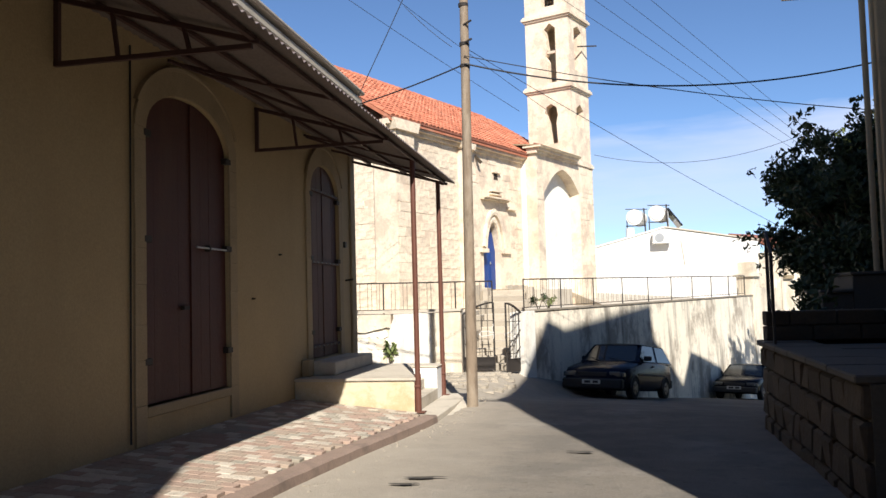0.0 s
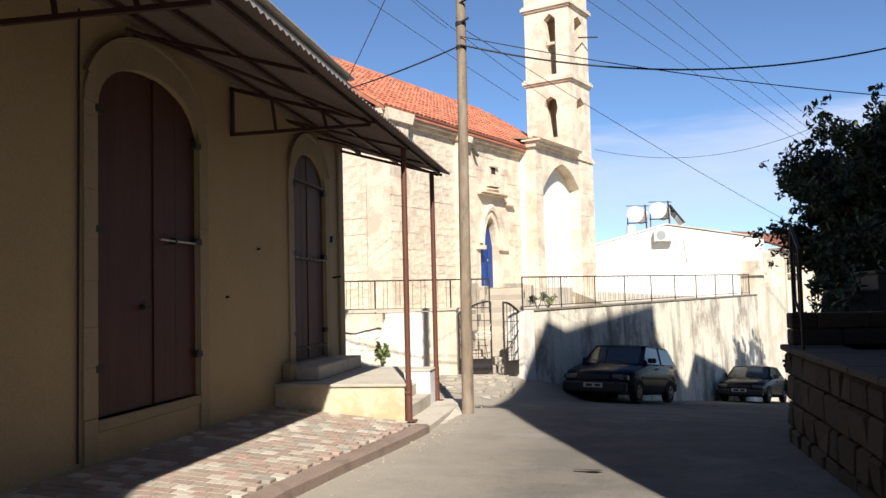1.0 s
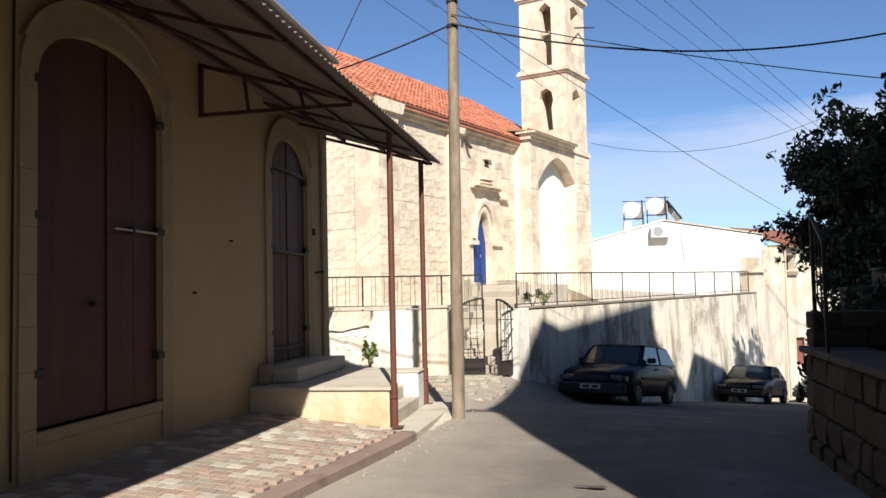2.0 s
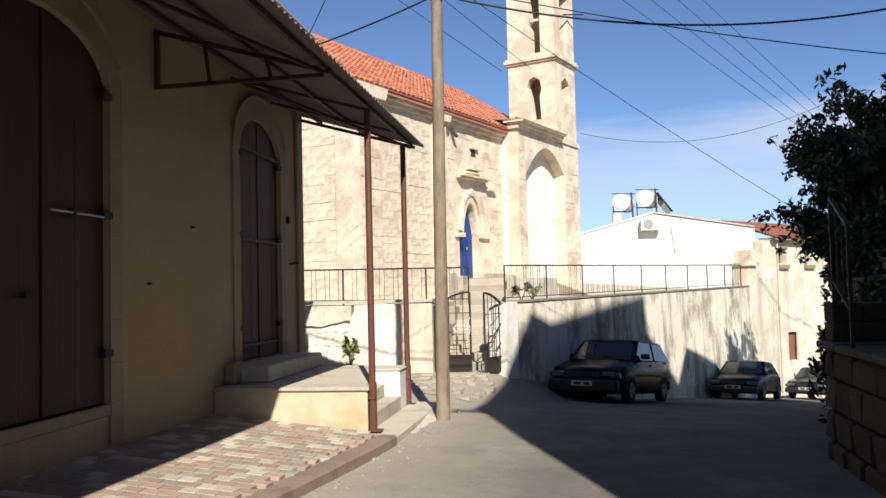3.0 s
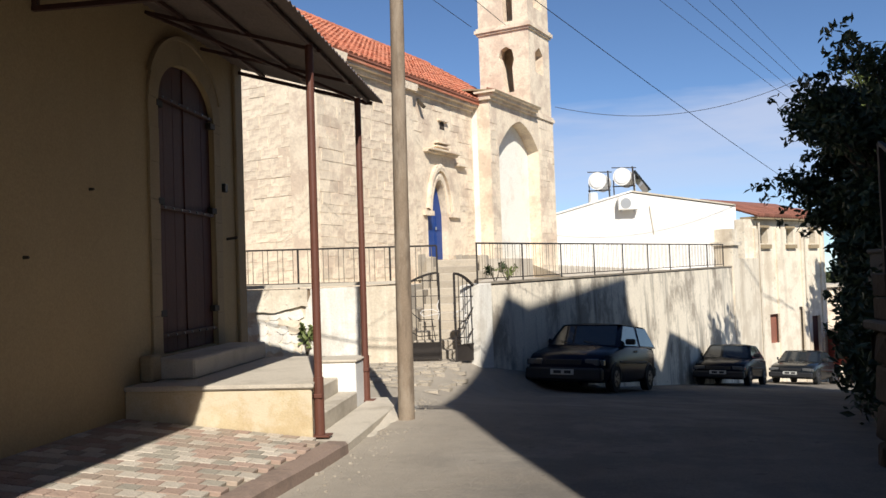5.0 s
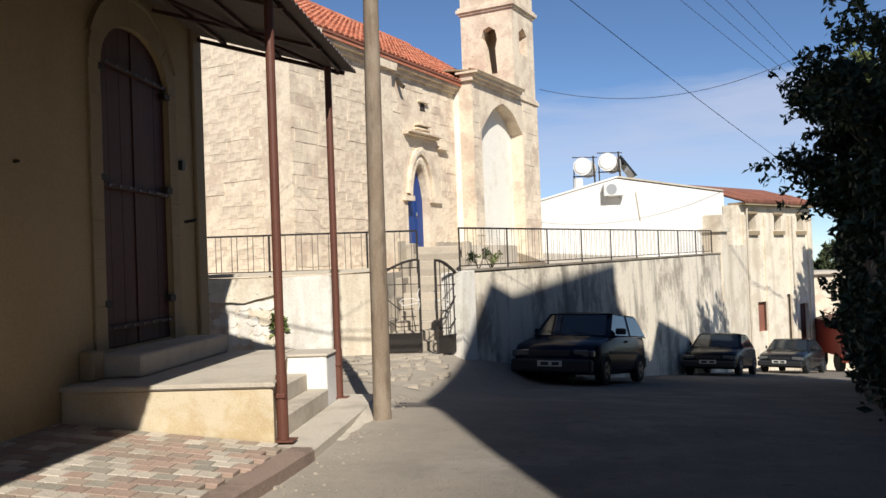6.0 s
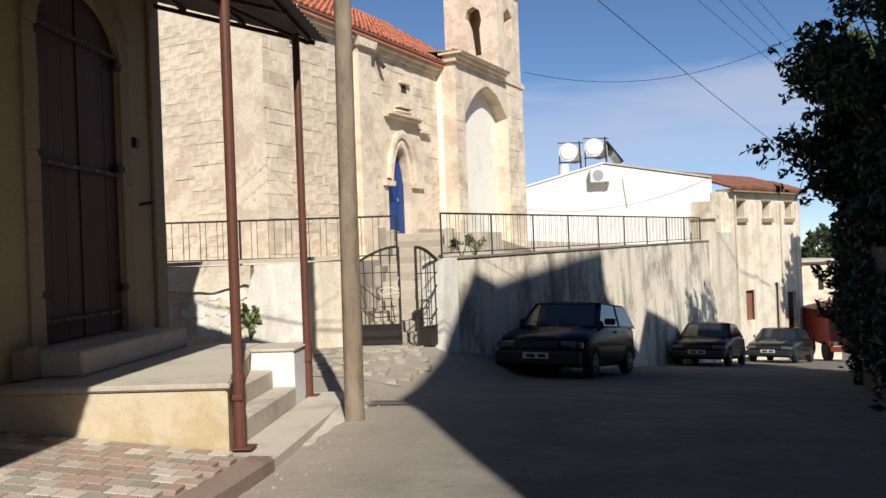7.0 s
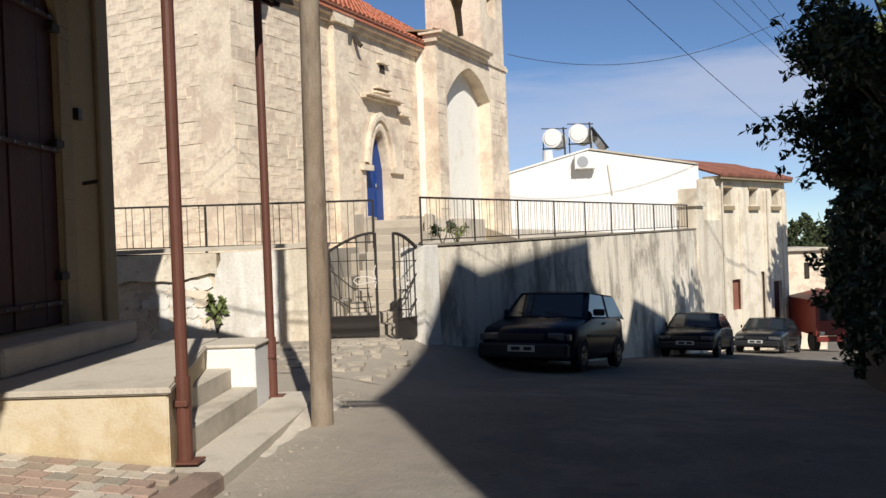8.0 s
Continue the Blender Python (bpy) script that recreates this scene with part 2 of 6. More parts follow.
M_PAVERS = [material("paver_" + n, c, tuple(x * 0.78 for x in c), 0.9, scale=5, fine=45, bump=0.6, rand=0.14, pits=0.5, stain=(0.24, 0.19, 0.15), stain_scale=2.2, stain_amt=0.55) for n, c in (("cream", (0.56, 0.49, 0.40)), ("pink", (0.42, 0.30, 0.235)), ("grey", (0.37, 0.33, 0.265)), ("brown", (0.40, 0.315, 0.245)))]

M_OLDWALL = material("old_brown_plaster", (0.20, 0.145, 0.095), (0.14, 0.10, 0.068), 0.92, scale=0.9, fine=25, bump=0.3, stain=(0.10, 0.075, 0.05), stain_scale=0.8, stain_amt=0.5, streak=True)
M_COPING = material("weathered_coping", (0.33, 0.285, 0.22), (0.19, 0.165, 0.13), 0.93, scale=2.2, fine=30, bump=0.5, stain=(0.11, 0.095, 0.078), stain_scale=1.8, stain_amt=0.8, pits=0.6)
M_RAILBAR = material("faded_rail_paint", (0.20, 0.165, 0.125), (0.12, 0.10, 0.08), 0.75, scale=6, fine=60, bump=0.1)
M_FRAME = material("dark_rusty_frame", (0.07, 0.032, 0.026), (0.045, 0.022, 0.019), 0.7, scale=6, fine=80, bump=0.15)
M_COBBLE = material("rough_apron_stone", (0.43, 0.375, 0.30), (0.33, 0.285, 0.225), 0.92, scale=3, fine=30, bump=0.5, rand=0.2)
M_ARCHWHITE = material("old_limewash", (0.88, 0.845, 0.76), (0.80, 0.745, 0.64), 0.9, scale=1.5, fine=25, bump=0.25, stain=(0.60, 0.48, 0.34), stain_scale=1.2, stain_amt=0.4)


# ---- mesh helpers ----
def mesh_of(name, bm, mat):
    me = bpy.data.meshes.new(name)
    bm.to_mesh(me)
    bm.free()
    me.materials.append(mat)
    return me


def part(name, bm, mat, parent=None, label="", smooth=False, local=False):
    """Links a bmesh as one mesh object, under parent if there is one; its points are in the world unless local."""
    if smooth:
        for f in bm.faces:
            f.smooth = True
    ob = new(name, mesh_of(name, bm, mat))
    if parent is not None:
        ob.parent = parent
        if parent.type == "EMPTY" and not local:
            ob.matrix_parent_inverse = parent.matrix_basis.inverted()
    return tagged(ob, label)


def thing(name, m, label, category, group="", kind=""):
    """An empty at the base of a thing, whose parts are its children."""
    e = new(name)
    e.empty_display_size = 0.1
    e.matrix_world = m
    return tagged(e, label, category, group, kind)


def add_box(bm, lo, hi, m=None, bevel=0.0, jitter=0.0):
    x0, y0, z0 = lo
    x1, y1, z1 = hi
    vs = [bm.verts.new((x, y, z)) for z in (z0, z1) for x, y in ((x0, y0), (x1, y0), (x1, y1), (x0, y1))]
    if jitter:
        for q in vs:
            q.co += Vector((random.uniform(-jitter, jitter), random.uniform(-jitter, jitter), random.uniform(-jitter, jitter)))
    fs = [bm.faces.new([vs[i] for i in q]) for q in ((3, 2, 1, 0), (4, 5, 6, 7), (0, 1, 5, 4), (1, 2, 6, 5), (2, 3, 7, 6), (3, 0, 4, 7))]
    if bevel:
        es = list({e for f in fs for e in f.edges})
        r = bmesh.ops.bevel(bm, geom=es, offset=bevel, segments=1, affect="EDGES", profile=0.5)
        vs = list({q for f in r["faces"] for q in f.verts} | {q for q in vs if q.is_valid})
    if m is not None:
        bmesh.ops.transform(bm, matrix=m, verts=[q for q in vs if q.is_valid])
    return vs


def box(lo, hi, bevel=0.0, m=None):
    bm = bmesh.new()
    add_box(bm, lo, hi, m, bevel)
    return bm


def add_tube(bm, a, b, r0, r1=None, seg=8):
    a, b = Vector(a), Vector(b)
    r1 = r0 if r1 is None else r1
    q = (b - a).to_track_quat("Z", "Y")
    rings = []
    for c, r in ((a, r0), (b, r1)):
        rings.append([bm.verts.new(c + q @ Vector((r * math.cos(2 * math.pi * i / seg), r * math.sin(2 * math.pi * i / seg), 0))) for i in range(seg)])
    for i in range(seg):
        bm.faces.new((rings[0][i], rings[0][(i + 1) % seg], rings[1][(i + 1) % seg], rings[1][i]))
    bm.faces.new(rings[0][::-1])
    bm.faces.new(rings[1])


def tube(a, b, r0, r1=None, seg=8):
    bm = bmesh.new()
    add_tube(bm, a, b, r0, r1, seg)
    return bm


def add_bar(bm, a, b, w, h=None):
    """A square bar from a to b."""
    a, b = Vector(a), Vector(b)
    h = w if h is None else h
    q = (b - a).to_track_quat("Z", "Y")
    d = (b - a).length
    add_box(bm, (-w / 2, -h / 2, 0), (w / 2, h / 2, d), Matrix.Translation(a) @ q.to_matrix().to_4x4())


def bar(a, b, w, h=None):
    bm = bmesh.new()
    add_bar(bm, a, b, w, h)
    return bm


def add_prism(bm, pts, d0, d1, to):
    """Extrudes a 2D outline from depth d0 to d1; to(u, v, d) gives the place."""
    lo = [bm.verts.new(to(u, v, d0)) for u, v in pts]
    hi = [bm.verts.new(to(u, v, d1)) for u, v in pts]
    k = len(pts)
    bm.faces.new(lo)
    bm.faces.new(hi[::-1])
    for i in range(k):
        bm.faces.new((lo[i], hi[i], hi[(i + 1) % k], lo[(i + 1) % k]))
    bmesh.ops.recalc_face_normals(bm, faces=bm.faces)


def prism(pts, d0, d1, to):
    bm = bmesh.new()
    add_prism(bm, pts, d0, d1, to)
    return bm


def add_holed(bm, outer, holes, d0, d1, to):
    """A slab with an outline and holes (lists of (u, v)), from depth d0 to d1."""
    loops, all_edges = [outer, *holes], []
    front = []
    for pts in loops:
        vs = [bm.verts.new(to(u, v, d0)) for u, v in pts]
        front.append(vs)
        all_edges += [bm.edges.new((vs[i], vs[(i + 1) % len(vs)])) for i in range(len(vs))]
    r = bmesh.ops.triangle_fill(bm, use_beauty=True, use_dissolve=False, edges=all_edges)
    faces = [g for g in r["geom"] if isinstance(g, bmesh.types.BMFace)]
    back = {}
    for pts, vs in zip(loops, front):
        for (u, v), q in zip(pts, vs):
            back[q] = bm.verts.new(to(u, v, d1))
    for f in faces:
        bm.faces.new([back[q] for q in reversed(f.verts)])
    for vs in front:
        for i in range(len(vs)):
            a, b = vs[i], vs[(i + 1) % len(vs)]
            bm.faces.new((a, b, back[b], back[a]))
    bmesh.ops.recalc_face_normals(bm, faces=bm.faces)


def holed(outer, holes, d0, d1, to):
    bm = bmesh.new()
    add_holed(bm, outer, holes, d0, d1, to)
    return bm


def round_arch(u0, u1, v0, v1, rise, seg=12):
    """An opening with a segmental or round head: sides to v1 - rise, crown at v1."""
    w = (u1 - u0) / 2
    c = (u0 + u1) / 2
    pts = [(u0, v0), (u1, v0)]
    for i in range(seg + 1):
        a = math.pi * i / seg
        pts.append((c + w * math.cos(a), v1 - rise + rise * math.sin(a)))
    return pts


def gothic_arch(u0, u1, v0, v1, rise, seg=7):
    """An opening with a pointed head."""
    w = (u1 - u0) / 2
    c = (u0 + u1) / 2
    pts = [(u0, v0), (u1, v0)]
    for i in range(seg + 1):
        f = i / seg
        pts.append((u1 - w * f * f * 0.55 - w * f * 0.45, v1 - rise + rise * math.sin(f * math.pi / 2) ** 0.9 * (1 - 0.12 * f * (1 - f))))
    for i in range(seg - 1, -1, -1):
        f = i / seg
        pts.append((u0 + w * f * f * 0.55 + w * f * 0.45, v1 - rise + rise * math.sin(f * math.pi / 2) ** 0.9 * (1 - 0.12 * f * (1 - f))))
    return pts


def ring_outline(inner, grow):
    """An outline round an opening, wider by grow, with the same count of points."""
    us, vs = [p[0] for p in inner], [p[1] for p in inner]
    cu, cv = (min(us) + max(us)) / 2, (min(vs) + max(vs)) / 2
    hu, hv = (max(us) - min(us)) / 2, (max(vs) - min(vs)) / 2
    return [(cu + (u - cu) * (hu + grow) / hu, cv + (v - cv) * (hv + grow) / hv) for u, v in inner]


def smooth01(a, b, x):
    f = min(1.0, max(0.0, (x - a) / (b - a)))
    return f * f * (3 - 2 * f)


def road_z(x, y):
    """Height of the street: nearly level at first, then falling away along the churchyard wall; a raised apron lies before the gate."""
    z = -0.15 - 0.026 * max(min(y, 14), -40)
    w = (x + 1.8) * 0.467 + (y - 22.6) * 0.884 + 5.6    # distance down the lane
    d = min(max(0.0, w), 45)
    z -= 0.113 * d * d / (d + 0.4)
    apron = 1 - smooth01(-2.3, -0.5, x - (y - 22.6) * 0.3)
    if y > 12:
        z += (-0.49 - z) * apron
    return z


def frame_of(origin, u):
    """Maps (along, up, out) of a wall to the world: out lies to the right of its run."""
    u = Vector((u[0], u[1], 0)).normalized()
    n = Vector((u.y, -u.x, 0))
    o = Vector((origin[0], origin[1], 0))
    return lambda s, z, d: o + u * s + n * d + Vector((0, 0, z))


# ---- ground, road, pavement ----
def grid_sheet(x0, x1, nx, y0, y1, ny, height):
    bm = bmesh.new()
    xs = [x0 + (x1 - x0) * i / nx for i in range(nx + 1)]
    ys = [y0 + (y1 - y0) * j / ny for j in range(ny + 1)]
    v = [[bm.verts.new((x, y, height(x, y))) for x in xs] for y in ys]
    for j in range(ny):
        for i in range(nx):
            f = bm.faces.new((v[j][i], v[j][i + 1], v[j + 1][i + 1], v[j + 1][i]))
            f.smooth = True
    return bm


def land_z(x, y):
    z = road_z(max(-12, min(x, 40)), max(-20, min(y, 62))) - 0.06
    far = max(0.0, math.hypot(x, y - 20) - 60)
    return z - 0.02 * min(far, 300) - 0.00001 * far * far


bm = bmesh.new()
rings = [0, 6, 12, 18, 24, 30, 38, 48, 60, 80, 120, 200, 400, 900, 2200]
prev = None
for r in rings:
    k = 48
    cur = [bm.verts.new((r * math.cos(2 * math.pi * i / k), 20 + r * math.sin(2 * math.pi * i / k), land_z(r * math.cos(2 * math.pi * i / k), 20 + r * math.sin(2 * math.pi * i / k)))) for i in range(k)] if r else [bm.verts.new((0, 20, land_z(0, 20)))]
    if prev is not None:
        for i in range(k):
            if len(prev) == 1:
                bm.faces.new((prev[0], cur[i], cur[(i + 1) % k]))
            else:
                bm.faces.new((prev[i], cur[i], cur[(i + 1) % k], prev[(i + 1) % k]))
    prev = cur
for q in bm.verts:
    if math.hypot(q.co.x, q.co.y - 20) < 61:
        q.co.z -= 0.6
tagged(part("ground", bm, M_EARTH), "dry earth and fields reaching the horizon", "ground", kind="structure")
tagged(part("road", grid_sheet(-13, 20, 66, -25, 62, 116, lambda x, y: road_z(x, y) + 0.012 * noise.noise((x * 0.6, y * 0.6, 0))), M_ASPHALT), "worn grey asphalt lane sloping down past the churchyard", "road", kind="structure")

# ---- pavement before the shop ----
def kerb_x(y):
    return -2.99 + 0.55 * smooth01(7.0, 15.0, y)


def pave_z(x, y):
    inner = -0.06 - 0.010 * (y - 8)
    outer = road_z(kerb_x(y) + 0.3, y) + 0.13
    f = (x + 4.88) / (kerb_x(y) + 4.88)
    return inner + (outer - inner) * f


bm = bmesh.new()
ys = [-1.9 + 15.6 * j / 40 for j in range(41)]
rows = [[bm.verts.new((x, y, z)) for x, z in ((-5.0, pave_z(-4.88, y) - 0.035), (kerb_x(y) - 0.2, pave_z(kerb_x(y) - 0.2, y) - 0.035), (kerb_x(y) - 0.2, -0.9), (-5.0, -0.9))] for y in ys]
for a, b in zip(rows, rows[1:]):
    for i in range(4):
        bm.faces.new((a[i], b[i], b[(i + 1) % 4], a[(i + 1) % 4]))
bm.faces.new(rows[0])
bm.faces.new(rows[-1][::-1])
bmesh.ops.recalc_face_normals(bm, faces=bm.faces)
pavement = tagged(part("pavement", bm, M_MORTAR), "paved footway of small mixed pink, cream and grey blocks", "pavement", kind="structure")

bm = bmesh.new()
rows = []
for y in ys:
    k, z = kerb_x(y), pave_z(kerb_x(y), y) + 0.012 * noise.noise((y * 2, 0, 3))
    rows.append([bm.verts.new(p) for p in ((k - 0.2, y, z + 0.005), (k - 0.03, y, z), (k, y, z - 0.03), (k + 0.02, y, -0.9), (k - 0.2, y, -0.9))])
for a, b in zip(rows, rows[1:]):
    for i in range(5):
        bm.faces.new((a[i], b[i], b[(i + 1) % 5], a[(i + 1) % 5]))
bm.faces.new(rows[0])
bm.faces.new(rows[-1][::-1])
bmesh.ops.recalc_face_normals(bm, faces=bm.faces)
tagged(part("kerb", bm, M_KERB), "worn red-painted concrete kerb along the footway", "kerb", kind="structure")

# ---- shop on the near side of the lane ----
WALL_X = -4.88
def shop_at(s, z, d):
    """s: along the lane (y), z: up, d: out towards the lane."""
    return Vector((WALL_X + d, s, z))


SHOP_TOP = 5.88
D1 = (8.97, 11.19, 0.35, 4.05, 0.56)    # opening: from, to, sill, crown, rise of the head
D2 = (14.62, 16.31, 0.46, 4.03, 0.56)
shop = thing("shop_building", Matrix.Identity(4), "ochre plastered old shop with two arched doorways", "building", kind="structure")
holes = [round_arch(*D1), round_arch(*D2)]
wall = part("wall", holed([(-1.9, -0.6), (17.42, -0.6), (17.42, SHOP_TOP), (-1.9, SHOP_TOP)], holes, 0, -0.55, shop_at), M_PLASTER, shop)
part("side_wall", box((-12.0, 16.87, -0.8), (WALL_X - 0.55, 17.42, SHOP_TOP)), M_PLASTER, shop)
part("back_wall", box((-12.4, -1.9, -0.8), (-12.0, 17.42, SHOP_TOP)), M_PLASTER, shop)
part("rear_wall", box((-12.0, -1.9, -0.8), (WALL_X - 0.55, -1.5, SHOP_TOP)), M_PLASTER, shop)
part("roof", box((-12.6, -2.1, SHOP_TOP + 0.002), (WALL_X + 0.26, 17.68, SHOP_TOP + 0.09), 0.03), M_CONCRETE, shop)


# ---- shop doors, surrounds, cornice ----
def arch_line(o, y):
    """Height of the head of an opening at y."""
    u0, u1, v0, v1, rise = o
    f = (y - (u0 + u1) / 2) / ((u1 - u0) / 2)
    return v1 - rise + rise * math.sqrt(max(0.0, 1 - f * f))


def shop_door(name, o, boards, split, label):
    """A pair of boarded leaves that fill an arched opening, with straps and a bolt."""
    u0, u1, v0, v1, rise = o
    d = thing(name, Matrix.Translation((WALL_X, (u0 + u1) / 2, v0)), label, "door", kind="structure")
    mid = u0 + (u1 - u0) * split

    def put(nm, bm, mat, par, lab=""):
        ob = part(nm, bm, mat, par, lab)
        return ob

    for a, b, depth in ((u0 + 0.012, mid - 0.006, -0.055), (mid + 0.006, u1 - 0.012, -0.04)):
        # the back of the leaf
        n = 10
        outline = [(a, v0 + 0.01), (b, v0 + 0.01)] + [(b + (a - b) * i / n, arch_line(o, b + (a - b) * i / n) - 0.012) for i in range(n + 1)]
        leaf = put("leaf", prism(outline, depth - 0.012, depth - 0.05, shop_at), M_DOORWOOD, d, "red-brown boarded leaf")
        for k in range(boards):
            p, q = a + (b - a) * k / boards + 0.002, a + (b - a) * (k + 1) / boards - 0.002
            top = [(q + (p - q) * i / 4, arch_line(o, q + (p - q) * i / 4) - 0.015) for i in range(5)]
            ob = part("board", prism([(p, v0 + 0.015), (q, v0 + 0.015)] + top, depth + random.uniform(-0.003, 0.003), depth - 0.012, shop_at), M_DOORWOOD, leaf)
        outer = a if a < mid - 0.1 else b
        sgn = 1 if outer == a else -1
        for h in (0.16, 0.6, 0.985):
            z = v0 + (v1 - rise - v0) * h
            ob = part("hinge", box((WALL_X - 0.05, min(outer - sgn * 0.06, outer + sgn * 0.1), z - 0.04), (WALL_X + 0.035, max(outer - sgn * 0.06, outer + sgn * 0.1), z + 0.04), 0.008), M_DARKIRON, d, "dark iron hinge")
    return d, put, mid


door, put, mid = shop_door("door_1", D1, 4, 0.54, "tall closed red-brown double door in an arched stone surround")
put("bolt", tube((WALL_X + 0.02, mid + 0.04, 2.21), (WALL_X + 0.02, D1[1] - 0.05, 2.21), 0.013), M_STEEL, door, "galvanised sliding bolt")
put("bolt_keeper", box((WALL_X - 0.04, mid + 0.38, 2.17), (WALL_X + 0.035, mid + 0.43, 2.25), 0.006), M_DARKIRON, door)
put("latch", box((WALL_X - 0.04, D1[0] + 0.9, 1.42), (WALL_X + 0.02, D1[0] + 1.05, 1.47), 0.005), M_DARKIRON, door)
door, put, mid = shop_door("door_2", D2, 3, 0.5, "closed red-brown double door with iron straps above stone steps")
for z in (0.68, 2.2, 3.52):
    put("strap", box((WALL_X - 0.04, D2[0] + 0.02, z - 0.022), (WALL_X + 0.015, D2[1] - 0.02, z + 0.022), 0.005), M_FRAME, door, "riveted iron strap")
    for k in range(7):
        y = D2[0] + 0.14 + k * 0.235
        put("rivet", tube((WALL_X + 0.01, y, z), (WALL_X + 0.03, y, z), 0.02, 0.012, 8), M_RIM, door)


def surround(o, grow, sill):
    """Stone jambs and voussoirs round an opening, each block a piece."""
    u0, u1, v0, v1, rise = o
    s = thing("door_surround", Matrix.Translation((WALL_X, (u0 + u1) / 2, v0)), "worn cut-stone surround with an arched head round a doorway", "door surround", kind="structure")
    c, w = (u0 + u1) / 2, (u1 - u0) / 2
    spring = v1 - rise
    for side in (-1, 1):
        z = sill
        while z < spring - 0.05:
            h = min(random.uniform(0.34, 0.5), spring - z)
            if spring - z - h < 0.12:
                h = spring - z
            a, b = sorted((c + side * (w + 0.004), c + side * (w + grow + random.uniform(-0.012, 0.012))))
            ob = part("block", box((WALL_X - 0.03, a, z + 0.001), (WALL_X + 0.028 + random.uniform(0, 0.004), b, z + h - 0.001), 0.004), M_SURROUND, s)
            z += h
    n = 9
    for k in range(n):
        pts = []
        a0, a1 = math.pi * (k + 0.003) / n, math.pi * (k + 0.997) / n
        inner = [(c + (w + 0.004) * math.cos(a), spring + (rise + 0.004) * math.sin(a)) for a in (a0, (a0 + a1) / 2, a1)]
        outer = [(c + (w + grow) * math.cos(a), spring + (rise + grow * 1.3) * math.sin(a)) for a in (a1, (a0 + a1) / 2, a0)]
        ob = part("voussoir", prism(inner + outer, 0.03 + random.uniform(0, 0.004), -0.03, shop_at), M_SURROUND, s)
        # hood mould over the head
    hood = bmesh.new()
    prev = None
    m = 18
    for k in range(m + 1):
        a = math.pi * (0.1 + 0.8 * k / m)
        ring = [hood.verts.new(shop_at(c + (w + grow + e) * math.cos(a), spring + (rise + grow * 1.3 + e) * math.sin(a), d)) for e, d in ((0.0, -0.02), (0.0, 0.05), (0.045, 0.055), (0.06, -0.02))]
        if prev:
            for i in range(4):
                hood.faces.new((prev[i], ring[i], ring[(i + 1) % 4], prev[(i + 1) % 4]))
        prev = ring
    ob = part("hood_mould", hood, M_SURROUND, s)
    return s


surround(D1, 0.24, -0.06)
surround(D2, 0.24, 0.44)
tagged(part("door_sill", box((WALL_X - 0.5, D1[0], D1[2] - 0.12), (WALL_X + 0.03, D1[1], D1[2]), 0.012), M_SURROUND), "flat worn stone sill below a shop door", "sill", kind="structure")
# corner strip of the shop
part("corner_strip", box((WALL_X, 17.12, 0.1), (WALL_X + 0.05, 17.42, 4.9), 0.012), M_SURROUND, shop, "plastered corner strip")
# moulded cornice under the roof edge
bm = bmesh.new()
for k, (z, d) in enumerate(((5.33, 0.05), (5.49, 0.12), (5.65, 0.2))):
    add_box(bm, (WALL_X - 0.4, -1.95, z), (WALL_X + d, 17.44 + d, z + 0.16 - 0.003), bevel=0.02)
part("cornice", bm, M_CONCRETE, shop, "pale stepped cornice")
hook = tagged(part("wall_hook", tube((WALL_X - 0.02, 16.78, 1.9), (WALL_X + 0.16, 16.78, 1.92), 0.02), M_DARKIRON), "short iron hook in the shop wall", "hook")
tagged(part("junction_box", box((WALL_X - 0.01, 16.62, 2.56), (WALL_X + 0.06, 16.72, 2.68), 0.008), M_BLACK), "small dark junction box on the shop wall", "junction box")
for y, z in ((13.1, 2.25), (12.0, 1.55)):
    tagged(part("wall_nail", tube((WALL_X - 0.02, y, z), (WALL_X + 0.05, y, z), 0.018, 0.012), M_DARKIRON), "old iron nail in the ochre plaster", "nail", "wall nails")

# ---- awning ----
awning = thing("awning", Matrix.Translation((WALL_X, 12, 4.0)), "corrugated sheet awning on a rusty red-brown iron frame", "awning")


def aw(nm, bm, mat, lab=""):
    ob = part(nm, bm, mat, awning, lab)
    return ob


AW0, AW1 = 3.2, 17.42
EDGE_X, EDGE_Z, TOP_Z = -2.68, 3.86, 4.52


def sheet_z(x):
    return TOP_Z + (EDGE_Z - TOP_Z) * (x - WALL_X) / (EDGE_X - WALL_X)


